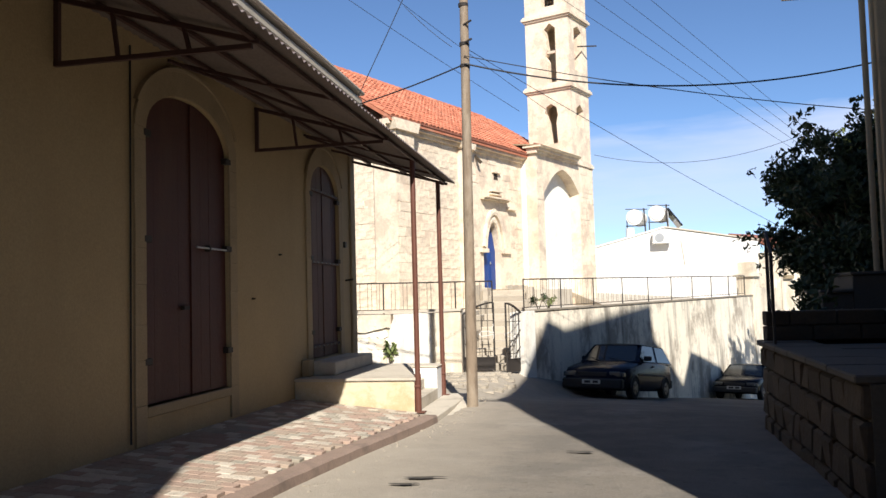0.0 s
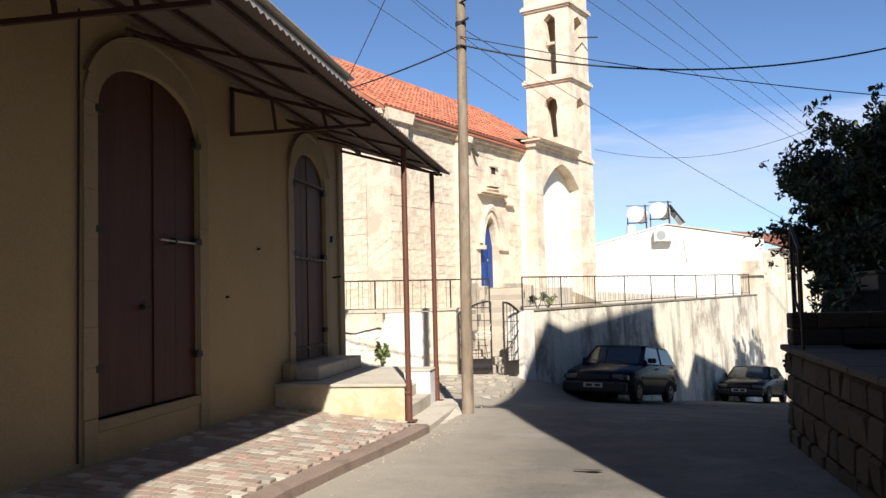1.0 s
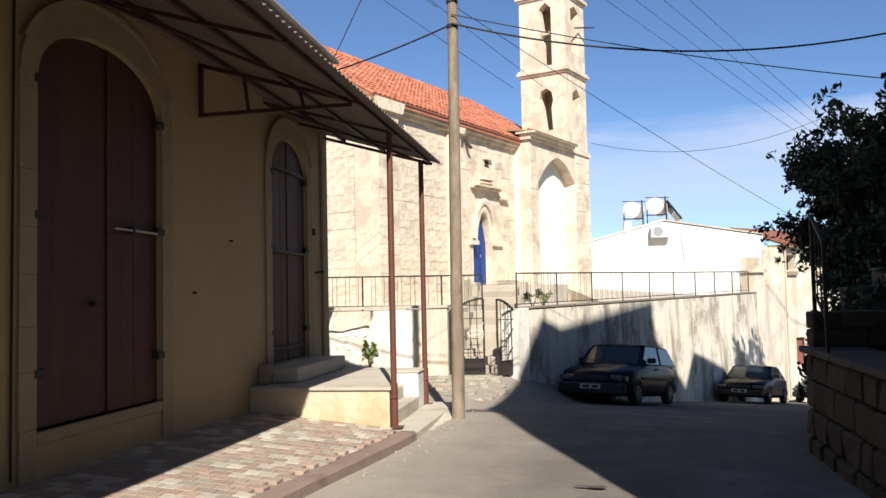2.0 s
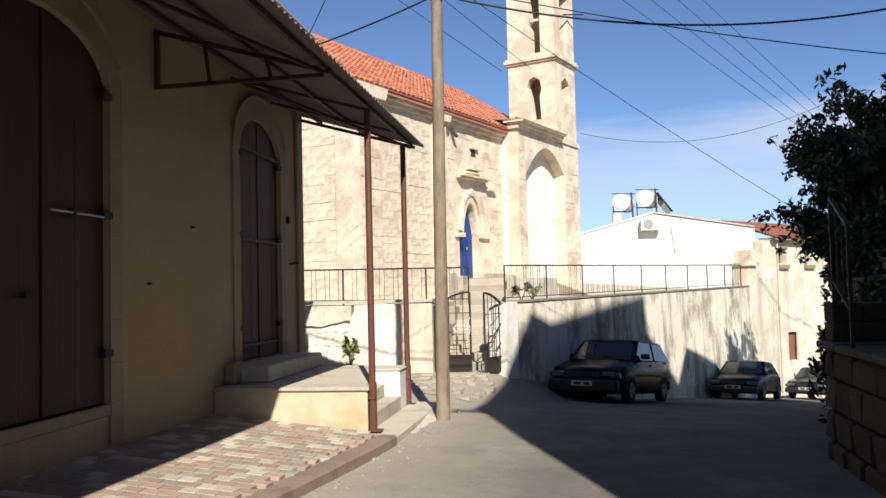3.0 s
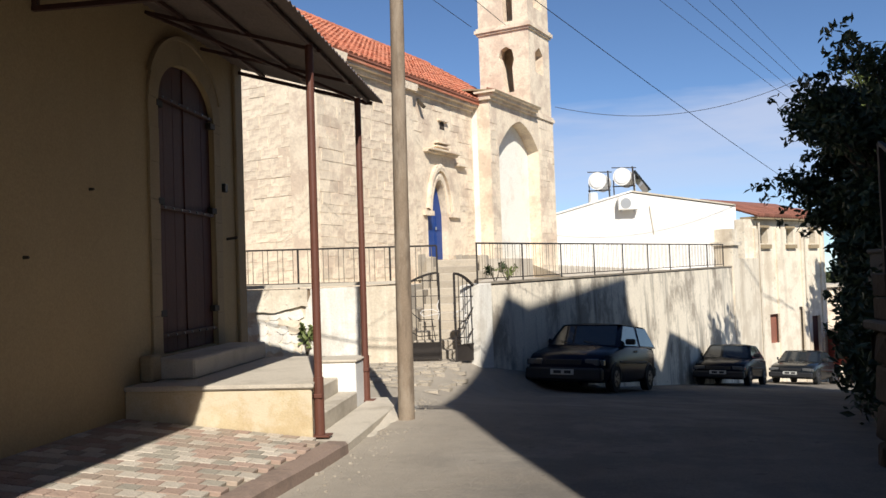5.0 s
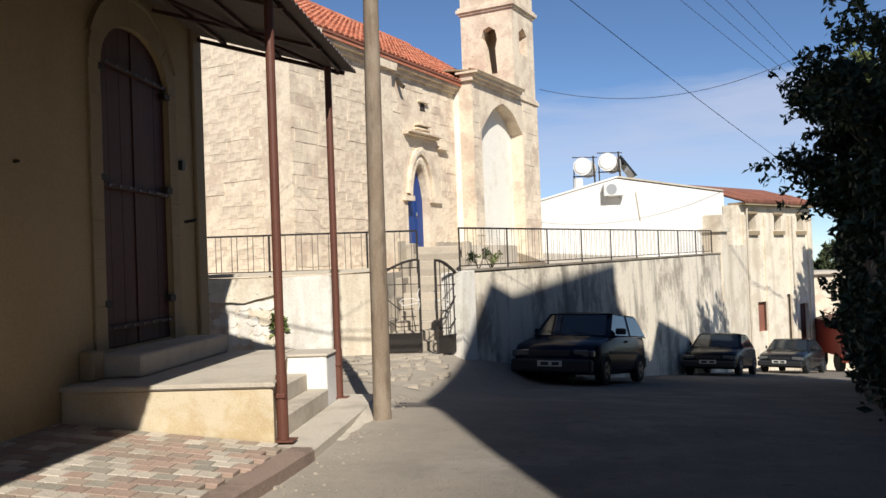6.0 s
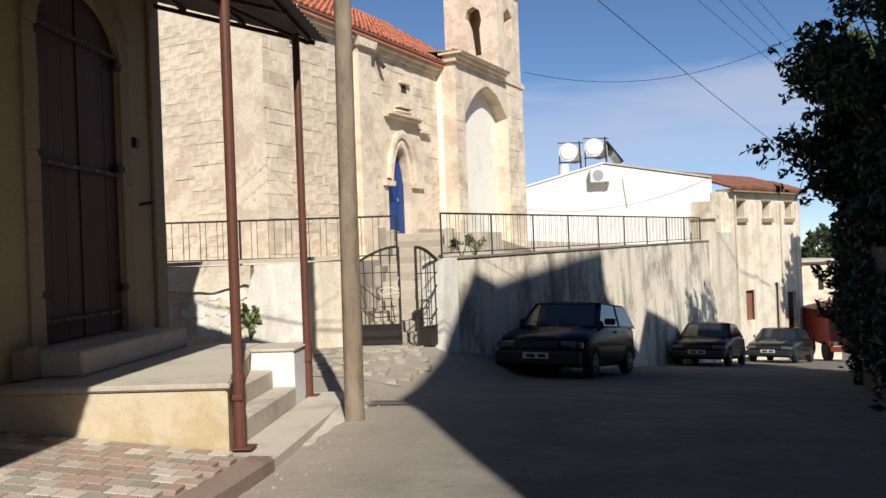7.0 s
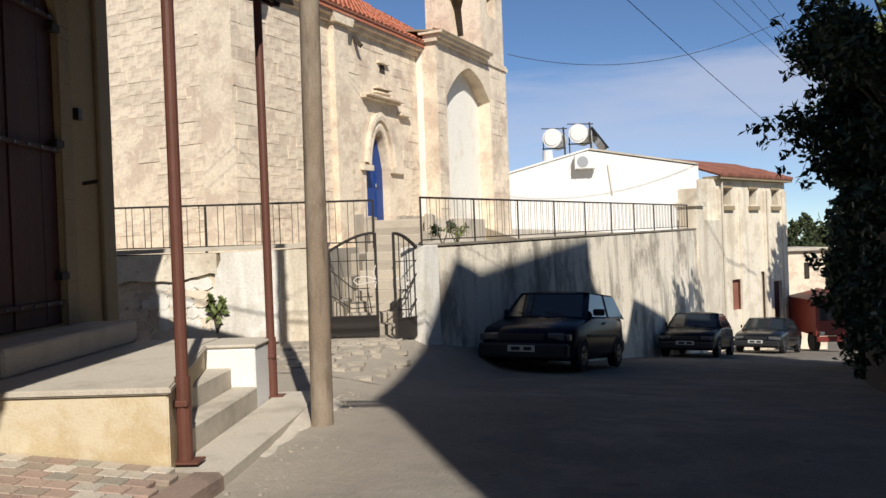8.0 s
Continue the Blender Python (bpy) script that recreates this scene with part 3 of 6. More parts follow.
bm = bmesh.new()
y, first, rows = AW0, True, []
i = 0
while y < AW1:
    lift = 0.018 * math.cos(i * math.pi / 2)
    rows.append([bm.verts.new((x, y, sheet_z(x) + lift + t)) for t in (0, 0.006) for x in (WALL_X - 0.12, -3.8, EDGE_X)])
    y += 0.038
    i += 1
for a, b in zip(rows, rows[1:]):
    for p, q in ((0, 1), (1, 2)):
        bm.faces.new((a[p], b[p], b[q], a[q]))
        bm.faces.new((a[p + 3], a[q + 3], b[q + 3], b[p + 3]))
    bm.faces.new((a[2], b[2], b[5], a[5]))
aw("sheet", bm, M_SHEET, "grey corrugated sheet")
for y in (7.36, 12.2, 17.3):
    end = y > 17
    aw("top_chord", bar((WALL_X, y, 4.42), (-2.82, y, 3.83), 0.05), M_FRAME)
    if not end:
        aw("wall_upright", bar((WALL_X + 0.03, y, 3.76), (WALL_X + 0.03, y, 4.42), 0.05), M_FRAME)
        aw("bottom_chord", bar((WALL_X, y, 3.78), (-2.9, y, 3.80), 0.045), M_FRAME)
        for x in (-4.22, -3.5):
            zt = 4.42 + (3.83 - 4.42) * (x - WALL_X) / (-2.82 - WALL_X)
            aw("web", bar((x, y, 3.78), (x - 0.06, y, zt), 0.035), M_FRAME)
for y in (4.9, 9.7, 14.4, 16.0):
    aw("rafter", bar((WALL_X, y, 4.43), (-2.82, y, 3.84), 0.04), M_FRAME)
for x in (-4.45, -3.7, -2.88):
    aw("purlin", bar((x, AW0 + 0.05, sheet_z(x) - 0.055), (x, AW1 - 0.1, sheet_z(x) - 0.055), 0.045), M_FRAME)
aw("brace", bar((-4.8, 9.4, 4.38), (-2.9, 12.2, 3.83), 0.035), M_FRAME)
aw("brace", bar((-4.8, 14.3, 4.38), (-2.9, 17.3, 3.83), 0.035), M_FRAME)
for x, y, z0 in ((-2.85, 14.0, -0.38), (-2.92, 16.74, -0.41)):
    post = aw("post", tube((x, y, z0), (x, y, 3.8), 0.045, None, 12), M_REDIRON, "red-brown tubular iron post")
    for nm, b2 in (("base_plate", box((x - 0.1, y - 0.09, z0 - 0.004), (x + 0.12, y + 0.09, z0 + 0.014), 0.004)), ("clamp", box((x - 0.06, y - 0.065, z0 + 0.4), (x + 0.05, y + 0.03, z0 + 0.45), 0.01)), ("sleeve", tube((x, y, z0), (x, y, z0 + 0.62), 0.056, None, 12))):
        ob = part(nm, b2, M_REDIRON, post)

# ---- entrance platform with its steps ----
plat = thing("entrance_platform", Matrix.Translation((-3.9, 15.2, -0.5)), "cream rendered entrance platform with concrete steps and a white cheek", "platform")


def pf(nm, lo, hi, mat, lab="", bev=0.015):
    ob = part(nm, box(lo, hi, bev), mat, plat, lab)
    return ob


for nm, e, z0, z1, mat, lab in (("body", 0.0, -0.7, 0.157, M_CREAM, "cream rendered body"), ("top_slab", 0.03, 0.16, 0.21, M_CONCRETE, "worn concrete slab")):
    bm = bmesh.new()
    add_prism(bm, [(WALL_X + 0.003, 13.72 - e), (-2.85 + e, 13.72 - e), (-3.44 + e, 16.19), (-3.503, 16.19), (-3.503, 16.85 + e), (WALL_X + 0.003, 16.85 + e)], z0, z1, lambda u, v, d: Vector((u, v, d)))
    bmesh.ops.bevel(bm, geom=list(bm.edges), offset=0.012, segments=2, affect="EDGES")
    part(nm, bm, mat, plat, lab)
pf("step", (-3.5, 13.983, -0.7), (-3.18, 16.2, -0.02), M_CONCRETE, "concrete step")
pf("step", (-3.177, 13.983, -0.7), (-2.93, 16.2, -0.21), M_CONCRETE, "concrete step")
pf("white_cheek", (-3.5, 16.203, -0.7), (-2.94, 16.86, 0.163), M_WHITE, "whitewashed cheek block")
pf("cheek_cap", (-3.498, 16.193, 0.166), (-2.925, 16.875, 0.205), M_CONCRETE, "worn concrete cap")
bm = bmesh.new()
add_prism(bm, [(-2.927, 13.72), (-2.5, 13.72), (-2.42, 17.0), (-3.2, 17.0), (-3.2, 16.87), (-2.927, 16.87)], -0.8, -0.405, lambda u, v, d: Vector((u, v, d)))
bmesh.ops.bevel(bm, geom=[e for e in bm.edges], offset=0.02, segments=1, affect="EDGES")
ob = part("lower_step", bm, M_CONCRETE, plat, "broad worn lower step")
pf("door_step", (WALL_X + 0.003, 14.28, 0.213), (-4.34, 16.75, 0.44), M_CONCRETE, "pale stone door step", 0.02)
pf("door_step_nosing", (WALL_X + 0.003, 14.05, 0.213), (WALL_X + 0.16, 14.277, 0.5), M_SURROUND, "", 0.02)

# ---- utility pole and cables ----
pole = thing("utility_pole", Matrix.Translation((-2.21, 15.77, -0.6)), "weathered wooden utility pole beside the steps", "utility pole")
bm = bmesh.new()
prev = None
for k in range(15):
    z = -0.75 + k * 0.75
    r = 0.106 - 0.0024 * k
    ring = [bm.verts.new((-2.21 + 0.006 * k + r * math.cos(a) * (1 + 0.03 * math.sin(3 * a + k)), 15.77 + r * math.sin(a), z)) for a in [2 * math.pi * i / 16 for i in range(16)]]
    if prev:
        for i in range(16):
            bm.faces.new((prev[i], prev[(i + 1) % 16], ring[(i + 1) % 16], ring[i]))
    prev = ring
bm.faces.new(prev)
ob = part("shaft", bm, M_POLE, pole, "", True)
for z in (5.83, 6.25, 7.0):
    ob = part("band", tube((-2.16, 15.77, z - 0.03), (-2.16, 15.77, z + 0.03), 0.096, None, 14), M_DARKIRON, pole, "iron band")
for z in (6.25, 6.6):
    ob = part("bracket", bar((-2.16, 15.7, z), (-2.0, 15.62, z + 0.05), 0.03), M_DARKIRON, pole)


def cable(a, b, sag, r, label, n=20):
    cu = bpy.data.curves.new("cable", "CURVE")
    cu.dimensions, cu.bevel_depth, cu.bevel_resolution = "3D", r, 1
    sp = cu.splines.new("POLY")
    sp.points.add(n)
    a, b = Vector(a), Vector(b)
    for i in range(n + 1):
        f = i / n
        p = a.lerp(b, f) - Vector((0, 0, sag * 4 * f * (1 - f)))
        sp.points[i].co = (*p, 1)
    cu.materials.append(M_CABLE)
    ob = new("overhead_cable", cu)
    return tagged(ob, label, "cable", "overhead cables")


THICK, THIN = "thick black twisted supply cable slung across the lane", "thin black overhead wire"
cable((-2.16, 15.66, 5.85), (6.1, 17.2, 5.84), 0.52, 0.016, THICK)
cable((-2.16, 15.66, 6.0), (6.1, 17.4, 4.75), 0.14, 0.009, THIN)
cable((-2.16, 15.7, 5.85), (-4.9, 16.9, 5.45), 0.05, 0.014, THICK)
for k in range(4):
    o = Vector((0.27, -0.22, 0.165)) * k
    cable(Vector((-2.3, 23.0, 10.95)) + o * 1.6, Vector((12.9, 39.5, 4.75)) + o * 0.35, 0.1, 0.007, THIN)
cable((0.3, 37.9, 7.65), (9.8, 38.0, 8.35), 0.85, 0.011, THIN)
cable((-2.12, 15.7, 6.15), (7.5, 29.4, 2.75), 0.12, 0.006, THIN)
cable((WALL_X + 0.02, 8.66, 4.35), (WALL_X + 0.02, 8.64, 0.0), 0.0, 0.012, "black cable running down beside the tall door")
for x0, x1 in ((-6.2, -3.3), (-5.1, -2.6)):
    cable((x0, 17, 8.9), (x1 + 1.6, 22.5, 6.4), 0.05, 0.006, THIN)
cable((-3.2, 16.9, 8.4), (-4.6, 17.0, 5.7), 0.03, 0.009, THIN)
cable((-3.55, 16.9, 7.5), (-2.6, 17.0, 6.6), 0.05, 0.006, THIN)


# ---- churchyard: walls, raised yard, stairs, gate, railings ----
RW = frame_of((-1.6, 23.0), (8.45, 16.0))
N_WALL = 24
bm = bmesh.new()
rows = []
for k in range(N_WALL + 1):
    s = 0.12 + (18.2 - 0.12) * k / N_WALL
    top = 1.07 + 0.19 * s / 18.2 + 0.02 * noise.noise((s * 1.3, 0, 0))
    out = 0.03 * noise.noise((s * 0.8, 5, 0))
    rows.append([bm.verts.new(RW(s, z, d)) for z, d in ((-5.0, 0.10), (-1.2, 0.04 + out), (0.2, 0.0 + out), (top - 0.04, -0.02), (top, -0.06), (top + 0.01, -0.42), (-5.0, -0.42))])
for a, b in zip(rows, rows[1:]):
    for i in range(7):
        bm.faces.new((a[i], b[i], b[(i + 1) % 7], a[(i + 1) % 7]))
bm.faces.new(rows[0])
bm.faces.new(rows[-1][::-1])
bmesh.ops.recalc_face_normals(bm, faces=bm.faces)
tagged(part("wall_churchyard", bm, M_RENDER), "streaked and stained rendered retaining wall of the churchyard", "wall", kind="structure")
tagged(part("wall_coping", prism([(0.1, 1.075), (18.2, 1.265), (18.2, 1.305), (0.1, 1.115)], 0.006, -0.45, RW), M_COPING), "low stained coping under the railing", "coping", kind="structure")
bm = prism([(-0.42, -0.9), (0.118, -1.4), (0.118, 1.10), (-0.36, 1.06)], 0.03, -0.45, RW)
tagged(part("gate_pier", bm, M_WHITEWASH), "whitewashed flaking gate pier at the wall's end", "pier", kind="structure")

# wall on the other side of the gate, rubble showing where the render has fallen
def yw(s, z, d):
    return Vector((s, 22.6 - d, z))


tagged(part("wall_yard", prism([(-12, -1), (-5.3, -1), (-5.3, 1.1), (-12, 1.2)], -0.04, -0.4, yw), M_OLDWALL), "rubble yard wall where the render has fallen away", "wall", kind="structure")
rb = random.Random(14)
jag = [(-5.45 + 0.09 * noise.noise((z * 3.1, 2.0, 0)) + 0.16 * smooth01(0.45, 1.0, z) - 0.12 * smooth01(0.1, -0.5, z), z) for z in [1.1 - 0.11 * k for k in range(20)]]
tagged(part("wall_yard_white", prism([(-4.25, -1), (-4.25, 1.12)] + jag, 0.05, -0.4, yw), M_WHITEWASH), "freshly whitewashed stretch of the yard wall", "wall", kind="structure")
tagged(part("wall_yard_render", prism([(-4.247, -1), (-3.46, -1), (-3.46, 1.15), (-4.247, 1.12)], 0.0, -0.4, yw), M_FACADE), "pale rendered stretch of wall by the gate", "wall", kind="structure")
tagged(part("wall_ledge", prism([(-12, 1.1), (-3.44, 1.15), (-3.44, 1.215), (-12, 1.2)], 0.04, -0.42, yw), M_CONCRETE), "thin concrete ledge under the railing", "coping", kind="structure")
lip = [(x, 0.64 + 0.07 * noise.noise((x * 2.7, 0, 4)) + 0.10 * smooth01(-6.1, -5.5, x) * smooth01(-5.2, -5.5, x)) for x in [-7.4 + 0.12 * k for k in range(18)]]
tagged(part("wall_yard_upper", prism(lip + [(-5.36, 1.1), (-7.4, 1.11)], 0.06, -0.05, yw), M_FACADE), "brown old render overhanging the bare rubble", "wall", kind="structure")
rubble = tagged(part("rubble_patch", prism([(-7.4, -0.6), (-5.4, -0.6), (-5.4, 0.78), (-7.4, 0.7)], -0.012, -0.06, yw), M_FACADE), "bare whitewashed rubble where the render has fallen", "rubble", kind="structure")
z = -0.55
while z < 0.5:
    h = rb.uniform(0.13, 0.21)
    x = -7.35 + rb.uniform(0, 0.15)
    while x < -5.52:
        w, k = rb.uniform(0.15, 0.32), rb.randint(6, 8)
        a0 = rb.uniform(0, 6)
        pts = [(min(x + w / 2 + (w / 2 + 0.03) * math.cos(a0 + 2 * math.pi * i / k) * rb.uniform(0.7, 1.2), -5.4), z + h / 2 + (h / 2 + 0.03) * math.sin(a0 + 2 * math.pi * i / k) * rb.uniform(0.7, 1.2)) for i in range(k)]
        part("stone", prism(pts, rb.uniform(-0.008, 0.026), -0.035, yw), M_WHITEWASH if x > -6.75 and rb.random() < 0.75 else M_BLOCK, rubble)
        x += w
    z += h

# raised yard on both sides of the stair
def slab(pts, z0, zf):
    bm = bmesh.new()
    lo = [bm.verts.new((x, y, z0)) for x, y in pts]
    hi = [bm.verts.new((x, y, zf(x, y))) for x, y in pts]
    bm.faces.new(lo[::-1])
    bm.faces.new(hi)
    for i in range(len(pts)):
        j = (i + 1) % len(pts)
        bm.faces.new((lo[i], lo[j], hi[j], hi[i]))
    return bm


def yard_z(x, y):
    s, n = (x + 3.43) * 0.381 + (y - 30.84) * 0.925, (x + 3.43) * 0.925 - (y - 30.84) * 0.381
    return 1.08 + 0.62 * (1 - smooth01(0.3, 3.0, n)) * smooth01(-6.5, -3.0, s)


tagged(part("yard_west", slab([(-12, 23.0), (-3.46, 23.0), (-3.46, 28.9), (-4.2, 30.2), (-6.5, 33), (-12, 34)], -2, lambda x, y: 1.1), M_CONCRETE), "pale paved churchyard beside the church wall", "yard", kind="structure")
tagged(part("yard_east", slab([(-1.9, 23.5), tuple(RW(6, 0, -0.35))[:2], tuple(RW(12, 0, -0.35))[:2], tuple(RW(18.2, 0, -0.35))[:2], (6.0, 42.9), (-1.0, 42.9), (-1.0, 36.5), (0.4, 33.0), (-1.2, 29.5), (-1.9, 28.9)], -2, yard_z), M_CONCRETE), "pale paved churchyard above the lane", "yard", kind="structure")
tagged(part("church_landing", slab([(-2.99, 28.55), (-1.9, 28.55), (-1.2, 29.5), (-0.7, 31.0), (-2.9, 33.0), (-4.2, 30.2)], -1, lambda x, y: 1.72), M_CONCRETE), "pale stone landing before the church door", "landing", kind="structure")
stair = thing("stone_stair", Matrix.Translation((-2.7, 23.2, -0.5)), "worn stone stair climbing from the gate to the church", "stair", kind="structure")
for k in range(12):
    z1 = -0.5 + 0.185 * (k + 1)
    ob = part("step", box((-3.455, 23.25 + 0.44 * k, z1 - 0.34), (-1.905, 23.25 + 0.44 * (k + 1) + 0.05, z1), 0.02), M_COBBLE, stair)
for x in (-3.4, -1.98):
    for k in range(5):
        z1 = -0.05 + 0.42 * k
        ob = part("side_block", box((x - 0.1, 23.3 + 1.05 * k, z1 - 0.6), (x + 0.1, 23.3 + 1.05 * (k + 1), z1 + 0.18), 0.02), M_COBBLE, stair)

# gate leaves
def gate_leaf(hinge, free, rise_at_free, label):
    """A leaf from its hinge to its free edge: arched top bar, lattice, sheet at the foot."""
    h, f = Vector(hinge), Vector(free)
    g = thing("metal_gate", Matrix.Translation(h), label, "gate", "churchyard gate leaves")
    w = (f - h).length
    u = (f - h).normalized()

    def P(a, z, d=0.0):
        return h + u * a + Vector((-u.y, u.x, 0)) * d + Vector((0, 0, z))

    def gp(nm, bm, mat=M_DARKIRON, lab=""):
        ob = part(nm, bm, mat, g, lab)
        return ob

    def top(a):
        return 1.52 + rise_at_free * math.sin(a / w * math.pi / 2)

    gp("hinge_stile", bar(P(0, 0), P(0, top(0)), 0.045))
    gp("free_stile", bar(P(w, 0), P(w, top(w)), 0.045))
    bm = bmesh.new()
    for k in range(8):
        add_bar(bm, P(w * k / 8, top(w * k / 8)), P(w * (k + 1) / 8, top(w * (k + 1) / 8)), 0.045)
    gp("arched_rail", bm)
    gp("middle_rail", bar(P(0, 0.36), P(w, 0.36), 0.03))
    gp("upper_rail", bar(P(0, 1.34), P(w, 1.34), 0.016))
    gp("foot_sheet", prism([(0.02, 0.02), (w - 0.02, 0.02), (w - 0.02, 0.36), (0.02, 0.36)], 0.006, -0.006, lambda a, z, d: P(a, z, d)), M_DARKIRON, "dark sheet-iron panel")
    for k in (0.2, 0.4, 0.6, 0.8):
        gp("bar", bar(P(w * k, 0.36), P(w * k, top(w * k)), 0.016))
    for a, b in (((0.0, 1.2), (0.5, 0.85)), ((0.5, 0.85), (0.85, 0.85)), ((0.55, 0.7), (0.9, 0.7)), ((0.0, 0.75), (0.45, 0.5)), ((0.45, 0.5), (0.95, 0.52)), ((0.8, 0.85), (0.88, 0.4))):
        gp("lattice_bar", bar(P(w * a[0], a[1]), P(w * b[0], b[1]), 0.018))
    # a white ribbon tied in a loop to the free stile
    cu = [(0.0, 1.25), (-0.04, 1.12), (0.0, 1.0), (-0.14, 1.06), (-0.34, 1.05), (-0.40, 0.99), (-0.33, 0.92), (-0.14, 0.95), (0.0, 0.97), (-0.02, 0.85)]
    bm = bmesh.new()
    for (a0, z0), (a1, z1) in zip(cu, cu[1:]):
        add_bar(bm, P(w + a0, z0, -0.035), P(w + a1, z1, -0.035), 0.03, 0.012)
    gp("ribbon", bm, M_WHITECLOTH, "white ribbon tied in a bow")
    return g


gate_leaf((-3.43, 22.8, -0.47), (-2.6, 22.78, -0.47), 0.3, "closed black iron gate leaf with arched top")
gate_leaf((-1.84, 22.8, -0.5), (-2.22, 22.28, -0.5), 0.3, "black iron gate leaf standing ajar with arched top")
for x in (-3.45, -1.83):
    tagged(part("gate_post", bar((x + (0.0 if x > -2 else -0.04), 22.86, -0.6), (x + (0.0 if x > -2 else -0.04), 22.86, 1.08), 0.05), M_DARKIRON), "square iron gate post against the pier", "post", "gate posts")


def railing(at, s0, s1, z0f, h, step, label, post_every):
    r = thing("iron_railing", Matrix.Translation(at(s0, z0f(s0), -0.2)), label, "railing")

    def rp(nm, bm):
        part(nm, bm, M_RAILBAR if nm == "bar" else M_DARKIRON, r)

    rp("top_rail", bar(at(s0, z0f(s0) + h, -0.2), at(s1, z0f(s1) + h, -0.2), 0.04, 0.035))
    rp("bottom_rail", bar(at(s0, z0f(s0) + 0.06, -0.2), at(s1, z0f(s1) + 0.06, -0.2), 0.022))
    n = round((s1 - s0) / step)
    for k in range(n + 1):
        s = s0 + (s1 - s0) * k / n + (0.055 if k % 2 else 0.0)
        s = min(s, s1)
        if k % post_every == 0 or k == n:
            rp("post", bar(at(s, z0f(s) - 0.05, -0.2), at(s, z0f(s) + h, -0.2), 0.035))
        else:
            rp("bar", bar(at(s, z0f(s) + 0.06, -0.2), at(s, z0f(s) + h, -0.2), 0.012))


railing(yw, -9.6, -2.62, lambda s: 1.2 - 0.07 * (s + 9.6) / 7, 0.79, 0.165, "dark iron railing on the low yard wall", 12)
railing(RW, -0.05, 17.75, lambda s: 1.13 + 0.19 * s / 18, 0.82, 0.165, "long dark iron railing above the retaining wall", 12)


# ---- plants on the yard ----
def leaf_cluster(bm, centre, radii, count, size, seed, flat=0.0):
    rnd = random.Random(seed)
    c = Vector(centre)
    for _ in range(count):
        while True:
            p = Vector((rnd.uniform(-1, 1), rnd.uniform(-1, 1), rnd.uniform(-1, 1)))
            if 0.15 < p.length < 1:
                break
        p = p * (0.55 + 0.45 * rnd.random())
        q = c + Vector((p.x * radii[0], p.y * radii[1], p.z * radii[2]))
        u = Vector((rnd.gauss(0, 1), rnd.gauss(0, 1), rnd.gauss(0, 1) - flat)).normalized()
        v = u.orthogonal().normalized()
        w = u.cross(v)
        a = rnd.uniform(0, 6.28)
        v, w = v * math.cos(a) + w * math.sin(a), w * math.cos(a) - v * math.sin(a)
        s = size * rnd.uniform(0.6, 1.3)
        pts = [q - v * s, q - v * s * 0.1 + w * s * 0.42 + u * s * 0.12, q + v * s, q - v * s * 0.1 - w * s * 0.42 + u * s * 0.12]
        bm.faces.new([bm.verts.new(x) for x in pts])


def shrub(name, at, h, r, count, size, mat, label, cat, seed):
    t = thing(name, Matrix.Translation(at), label, cat)
    rnd = random.Random(seed)
    bm = bmesh.new()
    lv = bmesh.new()
    for k in range(6):
        tip = Vector(at) + Vector((rnd.uniform(-r, r), rnd.uniform(-r, r), h * rnd.uniform(0.6, 1)))
        add_tube(bm, at, tip, 0.014, 0.005, 5)
        leaf_cluster(lv, tip - Vector((0, 0, h * 0.15)), (r * 0.6, r * 0.6, h * 0.3), count // 6, size, seed * 10 + k)
    for nm, b, m in (("stems", bm, M_BARK), ("leaves", lv, mat)):
        ob = part(nm, b, m, t)


shrub("fig_shoot", (-5.38, 22.5, -0.3), 0.7, 0.14, 90, 0.1, M_LEAF2, "young green fig shoot against the yard wall", "plant", 3)
shrub("yard_weed", (-1.5, 24.4, 1.08), 0.5, 0.2, 110, 0.06, M_LEAF, "small green bush behind the railing", "bush", 4)
shrub("yard_weed", (-1.25, 25.0, 1.08), 0.4, 0.2, 80, 0.06, M_LEAF2, "low weeds growing behind the railing", "bush", 5)


# ---- church ----
CH = frame_of((-3.43, 30.84), (0.381, 0.925))
church = thing("church", Matrix.Identity(4), "pale limestone church with a red tiled roof and bell tower", "church", kind="structure")
EAVE, RIDGE = 6.92, 9.7
DOOR = [(-0.82, 1.78)] + gothic_arch(-0.55, 0.42, 1.78, 4.2, 1.05)[1:] + [(-0.82, 3.1)]
main_wall = part("wall", holed([(-6.2, -0.5), (2.3, -0.5), (2.3, EAVE), (-6.2, EAVE)], [DOOR], 0, -0.7, CH), M_STONE, church)
part("end_wall", prism([(-6.2, -0.5), (-5.5, -0.5), (-5.5, EAVE), (-6.2, EAVE)], -0.703, -8.0, CH), M_STONE, church)


def CE(s, z, d):
    """On the end wall: s runs away from the corner, d out of the wall."""
    return CH(-6.2 - d, z, -s)


part("gable", prism([(-0.4, EAVE), (-8.0, EAVE), (-4.0, RIDGE - 0.1)], 5.5, 6.2, lambda u, v, d: CH(-d, v, u)), M_STONE, church)
part("rear_wall", prism([(-5.49, -0.5), (8.0, -0.5), (8.0, EAVE), (-5.49, EAVE)], -7.4, -8.0, CH), M_STONE, church)
part("far_wall", prism([(7.3, -0.5), (8.0, -0.5), (8.0, EAVE), (7.3, EAVE)], -1.7, -7.39, CH), M_STONE, church)
ARCH = [(2.95, 1.4), (6.4, 1.4)]    # a low pointed head, its sides nearly straight
for f in [k / 6 for k in range(7)]:
    ARCH.append((6.4 - 1.66 * f, 5.78 + 0.86 * f + 0.2 * math.sin(math.pi * f)))
